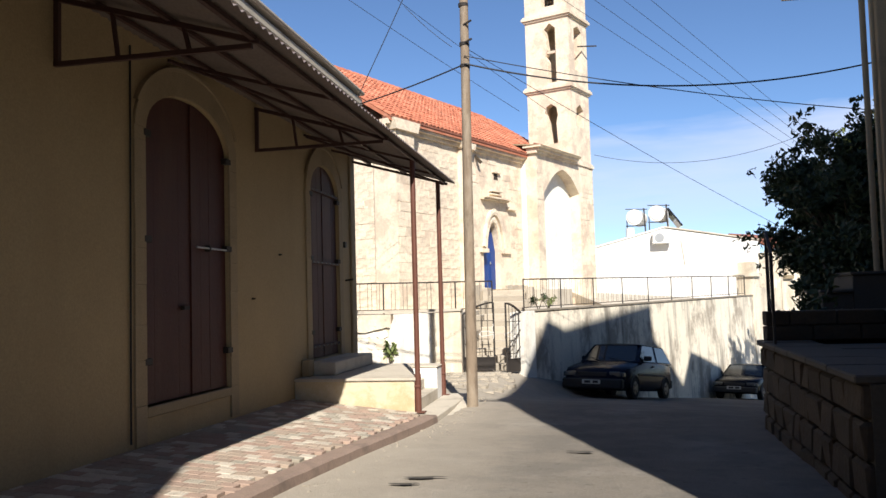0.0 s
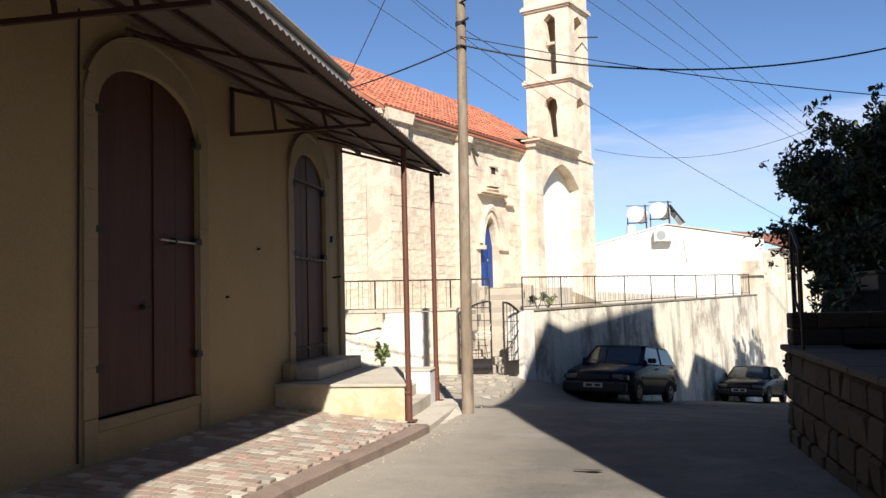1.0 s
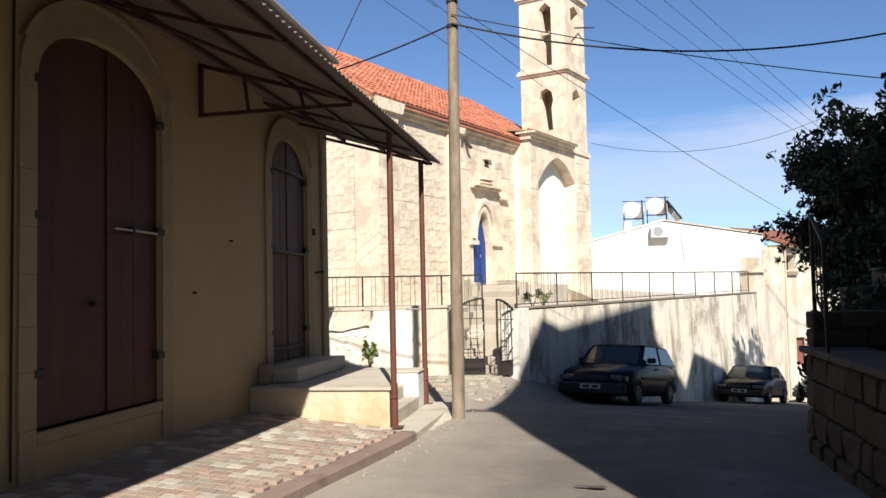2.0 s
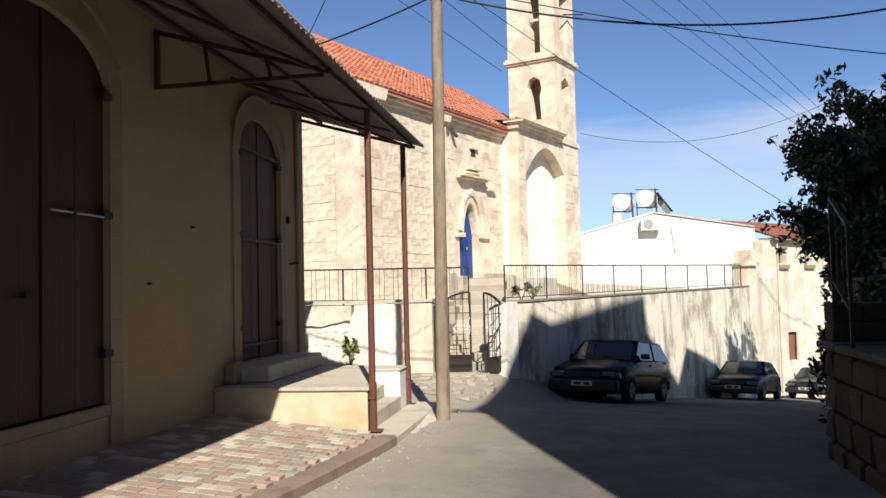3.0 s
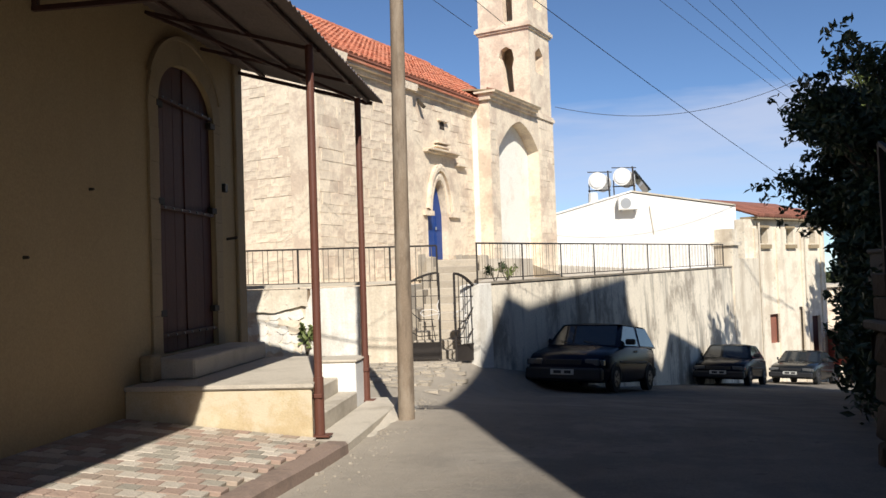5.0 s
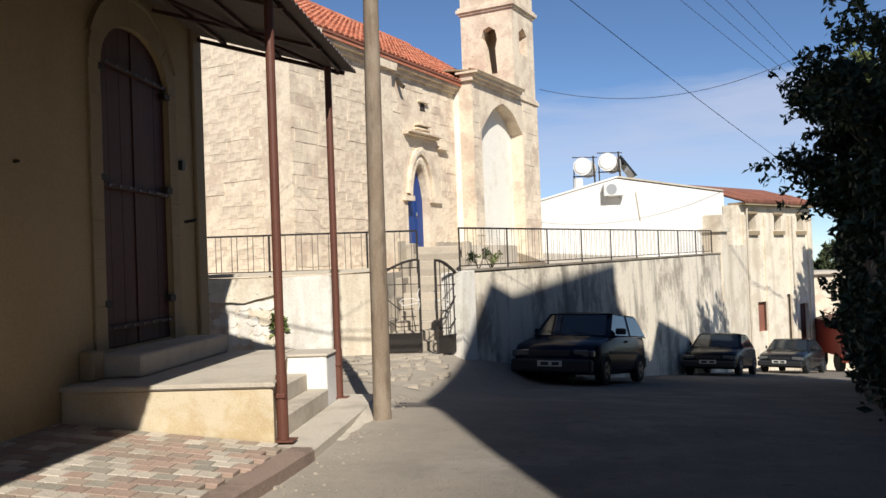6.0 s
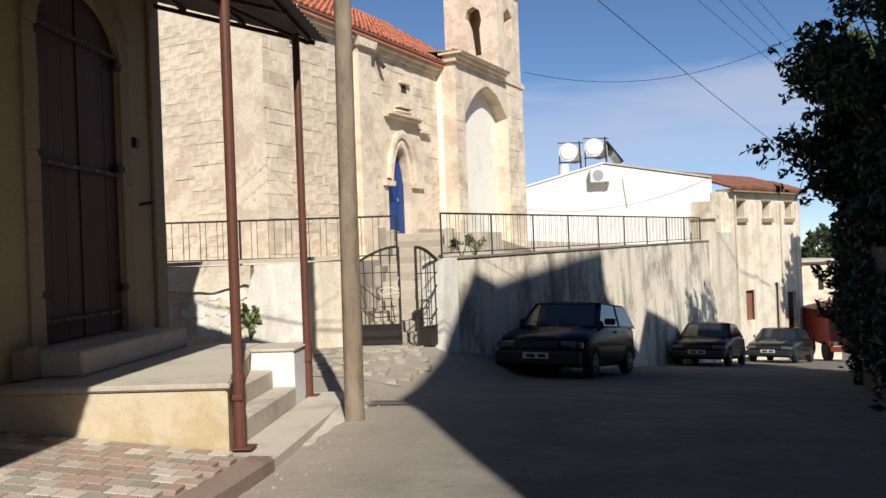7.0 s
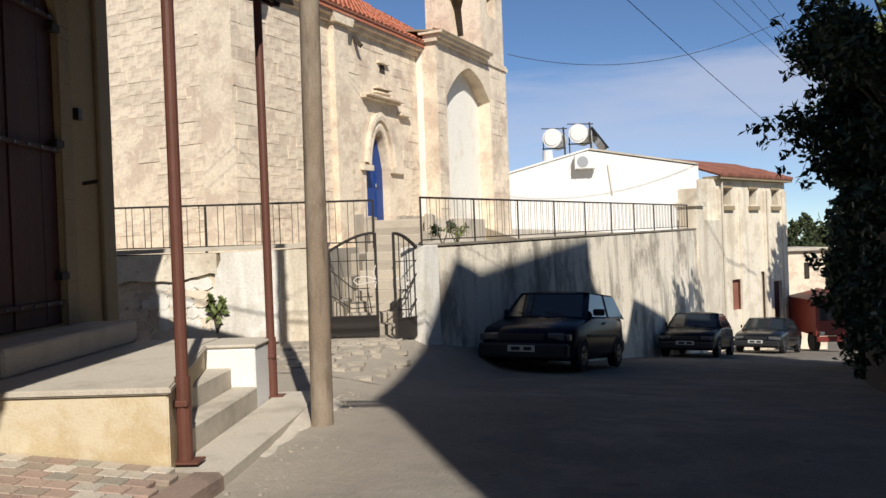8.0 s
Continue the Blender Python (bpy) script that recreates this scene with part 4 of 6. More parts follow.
for f in [k / 6 for k in range(5, -1, -1)]:
    ARCH.append((2.95 + 1.79 * f, 5.5 + 1.14 * f + 0.2 * math.sin(math.pi * f)))
base = part("tower_base", holed([(2.3, -0.5), (7.95, -0.5), (7.95, 7.0), (2.3, 7.0)], [ARCH], 0.65, 0.203, CH), M_STONE, church)
part("tower_core", prism([(2.31, -0.5), (7.95, -0.5), (7.95, 7.0), (2.31, 7.0)], 0.2, -1.7, CH), M_ARCHWHITE, church, "whitewashed wall inside the blind arch")

# buttresses and pilasters with moulded caps
for s0, s1, d in ((-6.45, -5.45, 0.28), (-2.4, -1.75, 0.16)):
    part("pilaster", prism([(s0, -0.5), (s1, -0.5), (s1, EAVE - 0.05), (s0, EAVE - 0.05)], d, -0.2 if s0 > -6 else -0.55, CH), M_STONE, church, "flat stone pilaster")
    part("pilaster_cap", prism([(s0 - 0.08, EAVE - 0.3), (s1 + 0.08, EAVE - 0.3), (s1 + 0.2, EAVE + 0.02), (s0 - 0.2, EAVE + 0.02)], d + 0.12, -0.15, CH), M_STONE, church)


def moulding(s0, s1, z, steps, name="cornice"):
    """A stepped string course along the wall; steps: (rise, out)."""
    bm = bmesh.new()
    for dz, h, d0, d1 in steps:
        add_prism(bm, [(s0, z + dz), (s1, z + dz), (s1, z + dz + h), (s0, z + dz + h)], d1, d0, CH)
    return part(name, bm, M_STONE, church, "moulded stone course")


moulding(-6.7, 2.3, EAVE - 0.27, ((0, 0.12, -0.1, 0.1), (0.123, 0.16, -0.1, 0.24)))
moulding(2.2, 6.0, 6.92, ((0.083, 0.1, 0.3, 0.74), (0.186, 0.1, 0.3, 0.86)))
moulding(-0.95, 0.95, 5.0, ((0, 0.05, -0.05, 0.16), (0.053, 0.045, -0.05, 0.3)), "lintel_moulding")
moulding(-0.3, 0.5, 5.22, ((0, 0.04, -0.05, 0.12), (0.11, 0.04, -0.05, 0.17)), "lintel_moulding")
moulding(1.0, 1.6, 4.75, ((0, 0.1, -0.05, 0.16),), "stone_bracket")
moulding(-0.05, 0.5, 6.05, ((0, 0.06, -0.05, 0.1),), "niche_hood")
# no hollow here: a dark panel paints the shade of the niche
part("niche", prism([(0.08, 5.8), (0.4, 5.8), (0.36, 6.04), (0.12, 6.04)], 0.004, -0.15, CH), M_INNERSHADE, church, "small wall niche, its shade a flat dark panel")
# rain spout
part("rain_spout", bar(CH(-1.2, 6.5, 0), CH(-1.2, 6.25, 0.22), 0.1), M_SHADESTONE, church)

# pointed door with its archivolt and imposts
dr = thing("church_door", Matrix.Translation(CH(0, 1.78, -0.2)), "bright blue painted pointed double door of the church", "door", kind="structure")
for a, b in ((0, 1), (1, 2)):
    us = (-0.55 + 0.485 * a, -0.55 + 0.485 * b)
    half = [p for p in DOOR if us[0] - 1e-6 <= p[0] <= us[1] + 1e-6]
    pts = [(us[0] + 0.008, 1.79), (us[1] - 0.008, 1.79)]
    n = 6
    for k in range(n + 1):
        u = us[1] - 0.008 + (us[0] - us[1] + 0.016) * k / n
        f = 1 - abs(u + 0.065) / 0.485
        pts.append((u, 4.17 - 1.05 + 1.05 * math.sin(min(1, max(0, f)) * math.pi / 2) ** 0.8))
    ob = part("leaf", prism(pts, -0.22, -0.28, CH), M_BLUE, dr, "blue boarded leaf")
    for z0, z1 in ((1.9, 2.6), (2.7, 3.2)):
        ob2 = part("panel", prism([(us[0] + 0.08, z0), (us[1] - 0.08, z0), (us[1] - 0.08, z1), (us[0] + 0.08, z1)], -0.205, -0.222, CH), M_BLUE, ob)
part("side_leaf", prism([(-0.81, 1.79), (-0.552, 1.79), (-0.552, 3.09), (-0.81, 3.09)], -0.2, -0.26, CH), M_BLUE, dr, "blue fixed side leaf")
ob = part("handle", box((-0.02, -0.05, -0.05), (0.02, 0.02, 0.05), 0.006, Matrix.Translation(CH(0.0, 2.75, -0.19))), M_STEEL, dr)
for g0, g1, d in ((0.02, 0.16, 0.05), (0.2, 0.34, 0.11)):
    head = gothic_arch(-0.55 - g1, 0.42 + g1, 3.05, 4.2 + g1 * 1.5, 1.05 + g1)
    inner = gothic_arch(-0.55 - g0, 0.42 + g0, 3.0, 4.2 + g0 * 1.5, 1.05 + g0)
    bm = bmesh.new()
    o_, i_ = head[2:], inner[2:]
    prev = None
    for (u1_, v1_), (u0_, v0_) in zip(o_, i_):
        ring = [bm.verts.new(CH(u0_, v0_, -0.05)), bm.verts.new(CH(u0_, v0_, d - 0.02)), bm.verts.new(CH((u0_ + u1_) / 2, (v0_ + v1_) / 2, d)), bm.verts.new(CH(u1_, v1_, d - 0.02)), bm.verts.new(CH(u1_, v1_, -0.05))]
        if prev:
            for i in range(4):
                bm.faces.new((prev[i], ring[i], ring[i + 1], prev[i + 1]))
        prev = ring
    bmesh.ops.recalc_face_normals(bm, faces=bm.faces)
    part("archivolt", bm, M_STONE, church, "carved pointed door moulding")
for s0, s1 in ((-1.1, -0.57), (0.47, 1.15)):
    moulding(s0, s1, 3.1, ((0, 0.14, -0.05, 0.1),), "impost")
part("door_sill", prism([(-0.9, 1.6), (0.8, 1.6), (0.8, 1.775), (-0.9, 1.775)], 0.35, -0.3, CH), M_SURROUND, church)
part("side_window", prism([(3.75, 2.2), (4.9, 2.2), (4.9, 3.2), (3.75, 3.2)], 0.012, -0.02, CE), M_BLUE, church, "blue shutter in the end wall")
part("side_lintel", prism([(3.45, 3.22), (5.1, 3.22), (5.1, 3.36), (3.45, 3.36)], 0.12, -0.02, CE), M_STONE, church)

# ---- bell tower: three hollow stages with openings ----
TS0, TS1, TD0, TD1 = 5.95, 7.95, 0.6, -1.42


def face_left(u, z, d):
    """Tower side that looks back along the church: u from the lane side inward."""
    return CH(TS0 - d, z, TD0 - u)


def face_lane(u, z, d):
    return CH(TS0 + u, z, TD0 + d)


def stage(z0, z1, left_hole, lane_hole):
    W, D = TD0 - TD1, TS1 - TS0
    part("tower_wall", holed([(0, z0), (W, z0), (W, z1), (0, z1)], [left_hole] if left_hole else [], 0, -0.35, face_left), M_STONE, church)
    part("tower_wall", holed([(0.352, z0), (D, z0), (D, z1), (0.352, z1)], [lane_hole] if lane_hole else [], 0, -0.35, face_lane), M_STONE, church)
    part("tower_wall", prism([(0.352, z0), (D, z0), (D, z1), (0.352, z1)], -W + 0.35, -W, face_lane), M_STONE, church)
    part("tower_wall", prism([(0.352, z0), (W - 0.352, z0), (W - 0.352, z1), (0.352, z1)], -D + 0.35, -D, face_left), M_STONE, church)
    # floor coloured near black to deepen the shade inside the stage
    part("tower_floor", prism([(TS0 + 0.36, TD0 - 0.36), (TS1 - 0.36, TD0 - 0.36), (TS1 - 0.36, TD1 + 0.36), (TS0 + 0.36, TD1 + 0.36)], z0, z0 + 0.05, lambda u, v, d: CH(u, d, v)), M_INNERSHADE, church)


stage(7.003, 10.3, [(0.63, 8.0), (0.98, 8.0), (1.1, 9.0), (1.22, 9.35), (1.12, 9.62), (0.9, 9.72), (0.66, 9.55), (0.6, 9.2), (0.68, 8.9)], [(0.6, 8.75), (1.35, 8.75), (1.35, 9.5), (1.0, 9.75), (0.6, 9.5)])
stage(10.503, 13.45, [(0.6, 10.65), (0.98, 10.65), (1.0, 11.6), (1.1, 11.8), (1.0, 12.1), (1.12, 13.0), (0.86, 13.25), (0.6, 13.0)], [(0.6, 11.2), (1.4, 11.2), (1.4, 13.0), (1.0, 13.2), (0.6, 13.0)])
stage(13.653, 16.0, [(0.6, 14.0), (1.2, 14.0), (1.2, 15.2), (0.9, 15.5), (0.6, 15.2)], None)
for z, o in ((6.95, 0.1), (10.27, 0.13), (13.42, 0.13), (15.95, 0.16)):
    bm = bmesh.new()
    for dz, h, e in ((0, 0.08, o * 0.5), (0.083, 0.12, o), (0.206, 0.07, o * 0.6)):
        add_prism(bm, [(TS0 - e, TD0 + e), (TS1 + e, TD0 + e), (TS1 + e, TD1 - e), (TS0 - e, TD1 - e)], z + dz, z + dz + h, lambda u, v, d: CH(u, d, v))
    part("string_course", bm, M_STONE, church, "weathered string course")
part("tower_cap", prism([(TS0, TD0), (TS1, TD0), (TS1, TD1), (TS0, TD1)], 16.25, 16.6, lambda u, v, d: CH(u, d, v)), M_STONE, church)
part("opening_bar", bar(face_left(0.55, 12.0, -0.15), face_left(1.15, 12.0, -0.15), 0.1), M_STONE, church)
part("iron_bracket", bar(face_lane(1.0, 12.3, 0.0), face_lane(1.9, 12.45, 0.5), 0.05), M_DARKIRON, church)

# ---- tiled roof ----
def roof_pt(s, f, side, lift=0.0):
    """f: 0 at the eave, 1 at the ridge."""
    d0 = 0.3 if side > 0 else -8.3
    d = d0 + (-4.0 - d0) * f
    z = EAVE + 0.05 + (RIDGE - EAVE - 0.05) * f
    return CH(s, z + lift, d)


for side in (1, -1):
    bm = bmesh.new()
    vs = [bm.verts.new(roof_pt(s, f, side, l)) for l in (0, -0.12) for s, f in ((-6.7, 0), (7.3, 0), (7.3, 1), (-6.7, 1))]
    for q in ((0, 1, 2, 3), (7, 6, 5, 4), (0, 4, 5, 1), (1, 5, 6, 2), (2, 6, 7, 3), (3, 7, 4, 0)):
        bm.faces.new([vs[i] for i in q])
    part("roof", bm, M_TILE, church, "red tiled roof slope")
COURSES, COLS = 15, 62
TL = (roof_pt(0, 1, 1) - roof_pt(0, 0, 1)).length / COURSES
up = (roof_pt(0, 1, 1) - roof_pt(0, 0, 1)).normalized()
along = (CH(1, 0, 0) - CH(0, 0, 0)).normalized()
nrm = along.cross(up).normalized()
nrm = nrm if nrm.z > 0 else -nrm


def tile_into(bm, m, rnd):
    w = 0.225
    seg = 5
    ringa, ringb = [], []
    for i in range(seg + 1):
        a = math.pi * i / seg
        ringa.append(bm.verts.new(m @ Vector((-w / 2 * math.cos(a), 0, 0.02 + 0.075 * math.sin(a)))))
        ringb.append(bm.verts.new(m @ Vector((-w / 2 * math.cos(a) * 0.85, TL * 1.12, 0.005 + 0.06 * math.sin(a)))))
    for i in range(seg):
        bm.faces.new((ringa[i], ringa[i + 1], ringb[i + 1], ringb[i]))
    bm.faces.new(ringa)


def tile_pose(s, c, rnd):
    o = roof_pt(s, c / COURSES, 1, 0.0)
    m = Matrix((along, up, nrm)).transposed().to_4x4()
    return Matrix.Translation(o + along * rnd.uniform(-0.012, 0.012) + nrm * rnd.uniform(0.0, 0.014)) @ m @ pose(0, 0, 0, rnd.uniform(-0.8, 0.8), 0, rnd.uniform(-1.5, 1.5))


TILES = random.Random(11)
bm = bmesh.new()
tile_near = []
for c in range(COURSES):
    for k in range(COLS):
        s = -6.6 + 0.2258 * k
        if s > 5.85 and c < 6:
            continue
        m = tile_pose(s, c, TILES)
        if c < 5:
            tile_near.append(m)
        else:
            tile_into(bm, m, TILES)
tagged(part("upper_tiles", bm, M_TILE, church), kind="stuff")
bm = bmesh.new()
s = -6.7
while s < 6.4:
    add_tube(bm, CH(s, RIDGE + 0.03, -4.0), CH(s + 0.42, RIDGE + 0.03, -4.0), 0.12, 0.1, 8)
    s += 0.38
tagged(part("ridge_tiles", bm, M_TILE, church), kind="stuff")

# dark tile edge under the eaves, and the lean-to strip of tiles over the tower base
part("eave_edge", prism([(-6.7, EAVE + 0.03), (2.25, EAVE + 0.03), (2.25, EAVE + 0.075), (-6.7, EAVE + 0.075)], 0.33, 0.0, CH), M_DARKTILE, church, "dark weathered tile edge")
part("eave_edge", prism([(2.1, 7.21), (6.05, 7.21), (6.05, 7.27), (2.1, 7.27)], 0.96, 0.2, CH), M_STONE, church, "dark weathered tile edge")
bm = bmesh.new()
for k in range(17):
    s = 2.25 + 0.2258 * k
    add_tube(bm, CH(s, 7.27, 0.92), CH(s, 7.37, 0.62), 0.045, 0.04, 7)
tagged(part("lean_to_tiles", bm, M_DARKTILE, church), kind="stuff")
part("lean_to", prism([(2.15, 0.98), (6.0, 0.98), (6.0, -0.6), (2.15, -0.6)], 0, 0.05, lambda u, v, d: CH(u, 7.24 + d + (0.98 - v) * 0.12, v)), M_SURROUND, church, "narrow tiled lean-to strip")
# rough base course and stones below the door wall
for k in range(9):
    s0 = -1.6 + 0.46 * k
    if not (-0.95 < s0 + 0.2 < 0.85):
        part("base_stone", prism([(s0, 1.2), (s0 + 0.42, 1.2), (s0 + 0.4, 1.95), (s0 + 0.02, 1.92)], 0.1, -0.02, CH), M_COBBLE, church)


# ---- terrace, planter, steps and trees across the lane ----
def terr_x(y):
    return 2.14 + 0.27 * (y - 6.9) / 6.5


terrace = thing("stone_terrace", Matrix.Translation((3.5, 10.5, -0.6)), "raised terrace of old brown stone with grey cap slabs", "terrace", kind="structure")


def tr(nm, bm, mat, lab=""):
    ob = part(nm, bm, mat, terrace, lab)
    return ob


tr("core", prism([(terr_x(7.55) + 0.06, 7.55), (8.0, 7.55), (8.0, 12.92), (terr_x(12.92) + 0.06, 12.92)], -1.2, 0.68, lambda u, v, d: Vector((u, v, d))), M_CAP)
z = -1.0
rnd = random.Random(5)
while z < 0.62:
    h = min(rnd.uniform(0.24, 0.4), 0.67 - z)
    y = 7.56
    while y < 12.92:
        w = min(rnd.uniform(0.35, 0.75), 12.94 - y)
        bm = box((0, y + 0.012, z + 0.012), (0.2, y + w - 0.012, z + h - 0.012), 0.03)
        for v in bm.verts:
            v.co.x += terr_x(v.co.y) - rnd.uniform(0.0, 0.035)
        tr("block", bm, M_SHADESTONE)
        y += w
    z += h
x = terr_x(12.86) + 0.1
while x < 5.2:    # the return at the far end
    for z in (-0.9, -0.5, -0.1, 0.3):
        tr("block", box((x, 12.86, z + 0.01), (x + 0.55, 13.0, z + 0.38), 0.025), M_SHADESTONE)
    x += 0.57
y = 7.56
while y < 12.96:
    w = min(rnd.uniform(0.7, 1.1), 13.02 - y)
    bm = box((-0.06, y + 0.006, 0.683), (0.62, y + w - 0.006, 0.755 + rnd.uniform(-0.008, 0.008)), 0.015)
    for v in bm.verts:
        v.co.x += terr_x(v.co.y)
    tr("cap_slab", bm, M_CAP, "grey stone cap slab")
    y += w
y = 7.56
while y < 12.1:
    for x in (2.98, 3.9, 4.82, 5.74):
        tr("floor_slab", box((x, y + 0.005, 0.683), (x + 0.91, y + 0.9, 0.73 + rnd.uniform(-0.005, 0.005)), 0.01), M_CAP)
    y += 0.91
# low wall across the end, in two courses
low = thing("low_stone_wall", Matrix.Translation((3.7, 12.85, 0.75)), "low two-course wall of cut stone on the terrace, coloured dark for shade", "wall", kind="structure")
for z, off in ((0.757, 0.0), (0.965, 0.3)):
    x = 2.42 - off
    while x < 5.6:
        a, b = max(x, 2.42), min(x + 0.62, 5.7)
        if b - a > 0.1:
            ob = part("block", box((a + 0.006, 12.7, z), (b - 0.006, 13.0, z + 0.2), 0.015), M_SHADESTONE, low)
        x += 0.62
# the bed's stone colour includes the shade on its face
tagged(part("planter_bed", prism([(2.72, 13.02), (6.29, 13.02), (6.29, 18.9), (8.0, 18.9), (8.0, 22.5), (5.6, 22.5), (4.66, 19.6)], -4.2, 1.05, lambda u, v, d: Vector((u, v, d))), M_SHADESTONE), "raised bed with a rough stone face, coloured dark for shade", "planter", kind="structure")
steps = thing("garden_steps", Matrix.Translation((4.7, 16.6, 1.05)), "stone steps rising to the house porch, coloured dark for shade", "steps", kind="structure")
for lo, hi in (((4.1, 16.4, 1.053), (4.62, 17.6, 1.44)), ((4.623, 16.4, 1.053), (6.0, 17.6, 1.75))):
    for a, b, nm in ((lo, (hi[0], hi[1], hi[2] - 0.06), "riser"), ((lo[0] - 0.04, lo[1] - 0.04, hi[2] - 0.057), hi, "tread")):
        ob = part(nm, box(a, b, 0.015), M_CAP, steps)
hr = thing("handrail", Matrix.Translation((2.4, 12.1, 0.75)), "dark iron handrail rising along the terrace steps", "handrail")
for nm, a, b, w in (("post", (2.37, 11.9, 0.755), (2.37, 11.9, 1.93), 0.035), ("post", (2.5, 12.86, 1.165), (2.5, 12.86, 2.29), 0.04), ("top_rail", (2.37, 11.9, 1.93), (2.5, 12.86, 2.29), 0.036), ("lower_rail", (2.37, 11.9, 1.1), (2.5, 12.86, 1.4), 0.025)):
    ob = part(nm, bar(a, b, w), M_DARKIRON, hr)
for k in range(1, 3):
    f = k / 3
    x, y = 2.37 + 0.13 * f, 11.9 + 0.96 * f
    ob = part("baluster", bar((x, y, 1.1 + 0.3 * f), (x, y, 1.93 + 0.36 * f), 0.014), M_DARKIRON, hr)

# porch of the house, out of which a drain pipe runs down
house = thing("porch_house", Matrix.Translation((9, 17, 1)), "plain rendered house with a porch slab on a pillar", "house", kind="structure")
for nm, lo, hi, mat in (("porch_slab", (4.1, 16.3, 7.42), (6.297, 18.4, 7.54), M_WHITE), ("pillar", (5.3, 16.45, 1.75), (5.75, 16.9, 7.418), M_SURROUND)):
    ob = part(nm, box(lo, hi, 0.015), mat, house)
part("wall", prism([(7.45, -1.5), (11.6, -1.5), (11.6, 10.1), (9.5, 11.45), (7.45, 10.1)], 13.8, 20.0, lambda u, v, d: Vector((u, d, v))), M_FACADE, house)
for a, b in (((7.3, 10.004), (9.5, 11.454)), ((11.75, 10.004), (9.503, 11.454))):
    part("roof", prism([a, b, (b[0], b[1] + 0.09), (a[0], a[1] + 0.09)], 13.65, 20.05, lambda u, v, d: Vector((u, d, v))), M_DARKTILE, house)
# unseen block with windows, added to shut more sky out from the lane
part("front_block", box((6.3, 13.8, -1.5), (7.447, 18.7, 8.6), 0.02), M_FACADE, house)
for y0 in (14.3, 17.3):
    win = part("window", box((6.27, y0, 3.2), (6.32, y0 + 1.0, 4.6), 0.005), M_GLASS, house)
    ob = part("frame", holed([(y0 - 0.08, 3.12), (y0 + 1.08, 3.12), (y0 + 1.08, 4.68), (y0 - 0.08, 4.68)], [[(y0, 3.2), (y0 + 1, 3.2), (y0 + 1, 4.6), (y0, 4.6)]], 0.06, -0.01, lambda u, v, d: Vector((6.3 - d, u, v))), M_WHITE, win)
pipe = thing("drain_pipe", Matrix.Translation((5.05, 16.5, 1.75)), "grey drain pipe beside the porch pillar", "pipe")
for nm, bm in (("tube", tube((5.07, 16.5, 1.75), (5.07, 16.5, 7.41), 0.055, None, 12)), ("clip", tube((5.07, 16.5, 2.3), (5.07, 16.5, 2.36), 0.068, None, 12)), ("clip", tube((5.07, 16.5, 4.6), (5.07, 16.5, 4.66), 0.068, None, 12)), ("thin_tube", tube((5.24, 16.5, 1.75), (5.24, 16.5, 7.41), 0.03, None, 8))):
    ob = part(nm, bm, M_SURROUND, pipe)


def tree(at, height, centre, radii, clumps, leaves, size, mat, label, seed):
    t = thing("tree", Matrix.Translation(at), label, "tree")
    rnd = random.Random(seed)
    base, c = Vector(at), Vector(centre)
    wood, crown = bmesh.new(), bmesh.new()
    fork = base.lerp(c, 0.45)
    add_tube(wood, base - Vector((0, 0, 0.1)), fork, 0.17, 0.11, 9)
    for k in range(clumps):
        while True:
            p = Vector((rnd.uniform(-1, 1), rnd.uniform(-1, 1), rnd.uniform(-1, 1)))
            if 0.35 < p.length < 1.0:
                break
        p.normalize()
        p *= rnd.uniform(0.45, 1.0)
        q = c + Vector((p.x * radii[0], p.y * radii[1], p.z * radii[2]))
        mid = fork.lerp(q, 0.5) + Vector((rnd.uniform(-0.15, 0.15), rnd.uniform(-0.15, 0.15), 0.1))
        add_tube(wood, fork, mid, 0.06, 0.035, 5)
        add_tube(wood, mid, q, 0.035, 0.01, 5)
        r = rnd.uniform(0.3, 0.62)
        leaf_cluster(crown, q, (r, r, r * 0.8), leaves, size, seed * 1000 + k, -0.3)
        for e in range(3):    # sprigs that break the outline
            d = (q - c).normalized() + Vector((rnd.uniform(-0.5, 0.5), rnd.uniform(-0.5, 0.5), rnd.uniform(-0.4, 0.6)))
            leaf_cluster(crown, q + d * r * 0.9, (0.16, 0.16, 0.16), 10, size, seed * 5000 + k * 5 + e)
    for nm, b, m in (("trunk", wood, M_BARK), ("crown", crown, mat)):
        ob = part(nm, b, m, t)
    return t


tree((5.6, 20.6, 1.0), 6, (6.42, 21.2, 3.1), (2.35, 2.2, 2.2), 175, 220, 0.085, M_LEAF, "dense dark-leaved citrus tree rising from the planter", 21)
tree((4.9, 18.6, 1.0), 2, (5.4, 18.6, 1.75), (0.85, 1.9, 0.95), 46, 150, 0.09, M_LEAF, "dense dark evergreen bush spilling over the planter", 23)
tree((5.35, 21.0, -2.2), 2, (6.15, 20.9, 0.1), (0.45, 1.2, 1.9), 40, 150, 0.09, M_LEAF, "dark ivy-like shrub hanging down the planter wall", 24)
tree((9.6, 29.4, -3.4), 8, (9.5, 28.9, 4.6), (1.7, 1.6, 2.7), 85, 110, 0.10, M_LEAF2, "taller light green tree behind the planter", 22)

for k, (x, y, ry) in enumerate(((3.5, 14.6, 0.6), (3.75, 15.8, 0.9), (4.3, 17.6, 1.0), (4.95, 19.6, 0.8))):
    tree((x + 0.12, y, 1.0), 1, (x, y, 0.25), (0.2, ry, 0.85), 26, 150, 0.08, M_LEAF, "dark ivy spilling over the planter edge", 70 + k)

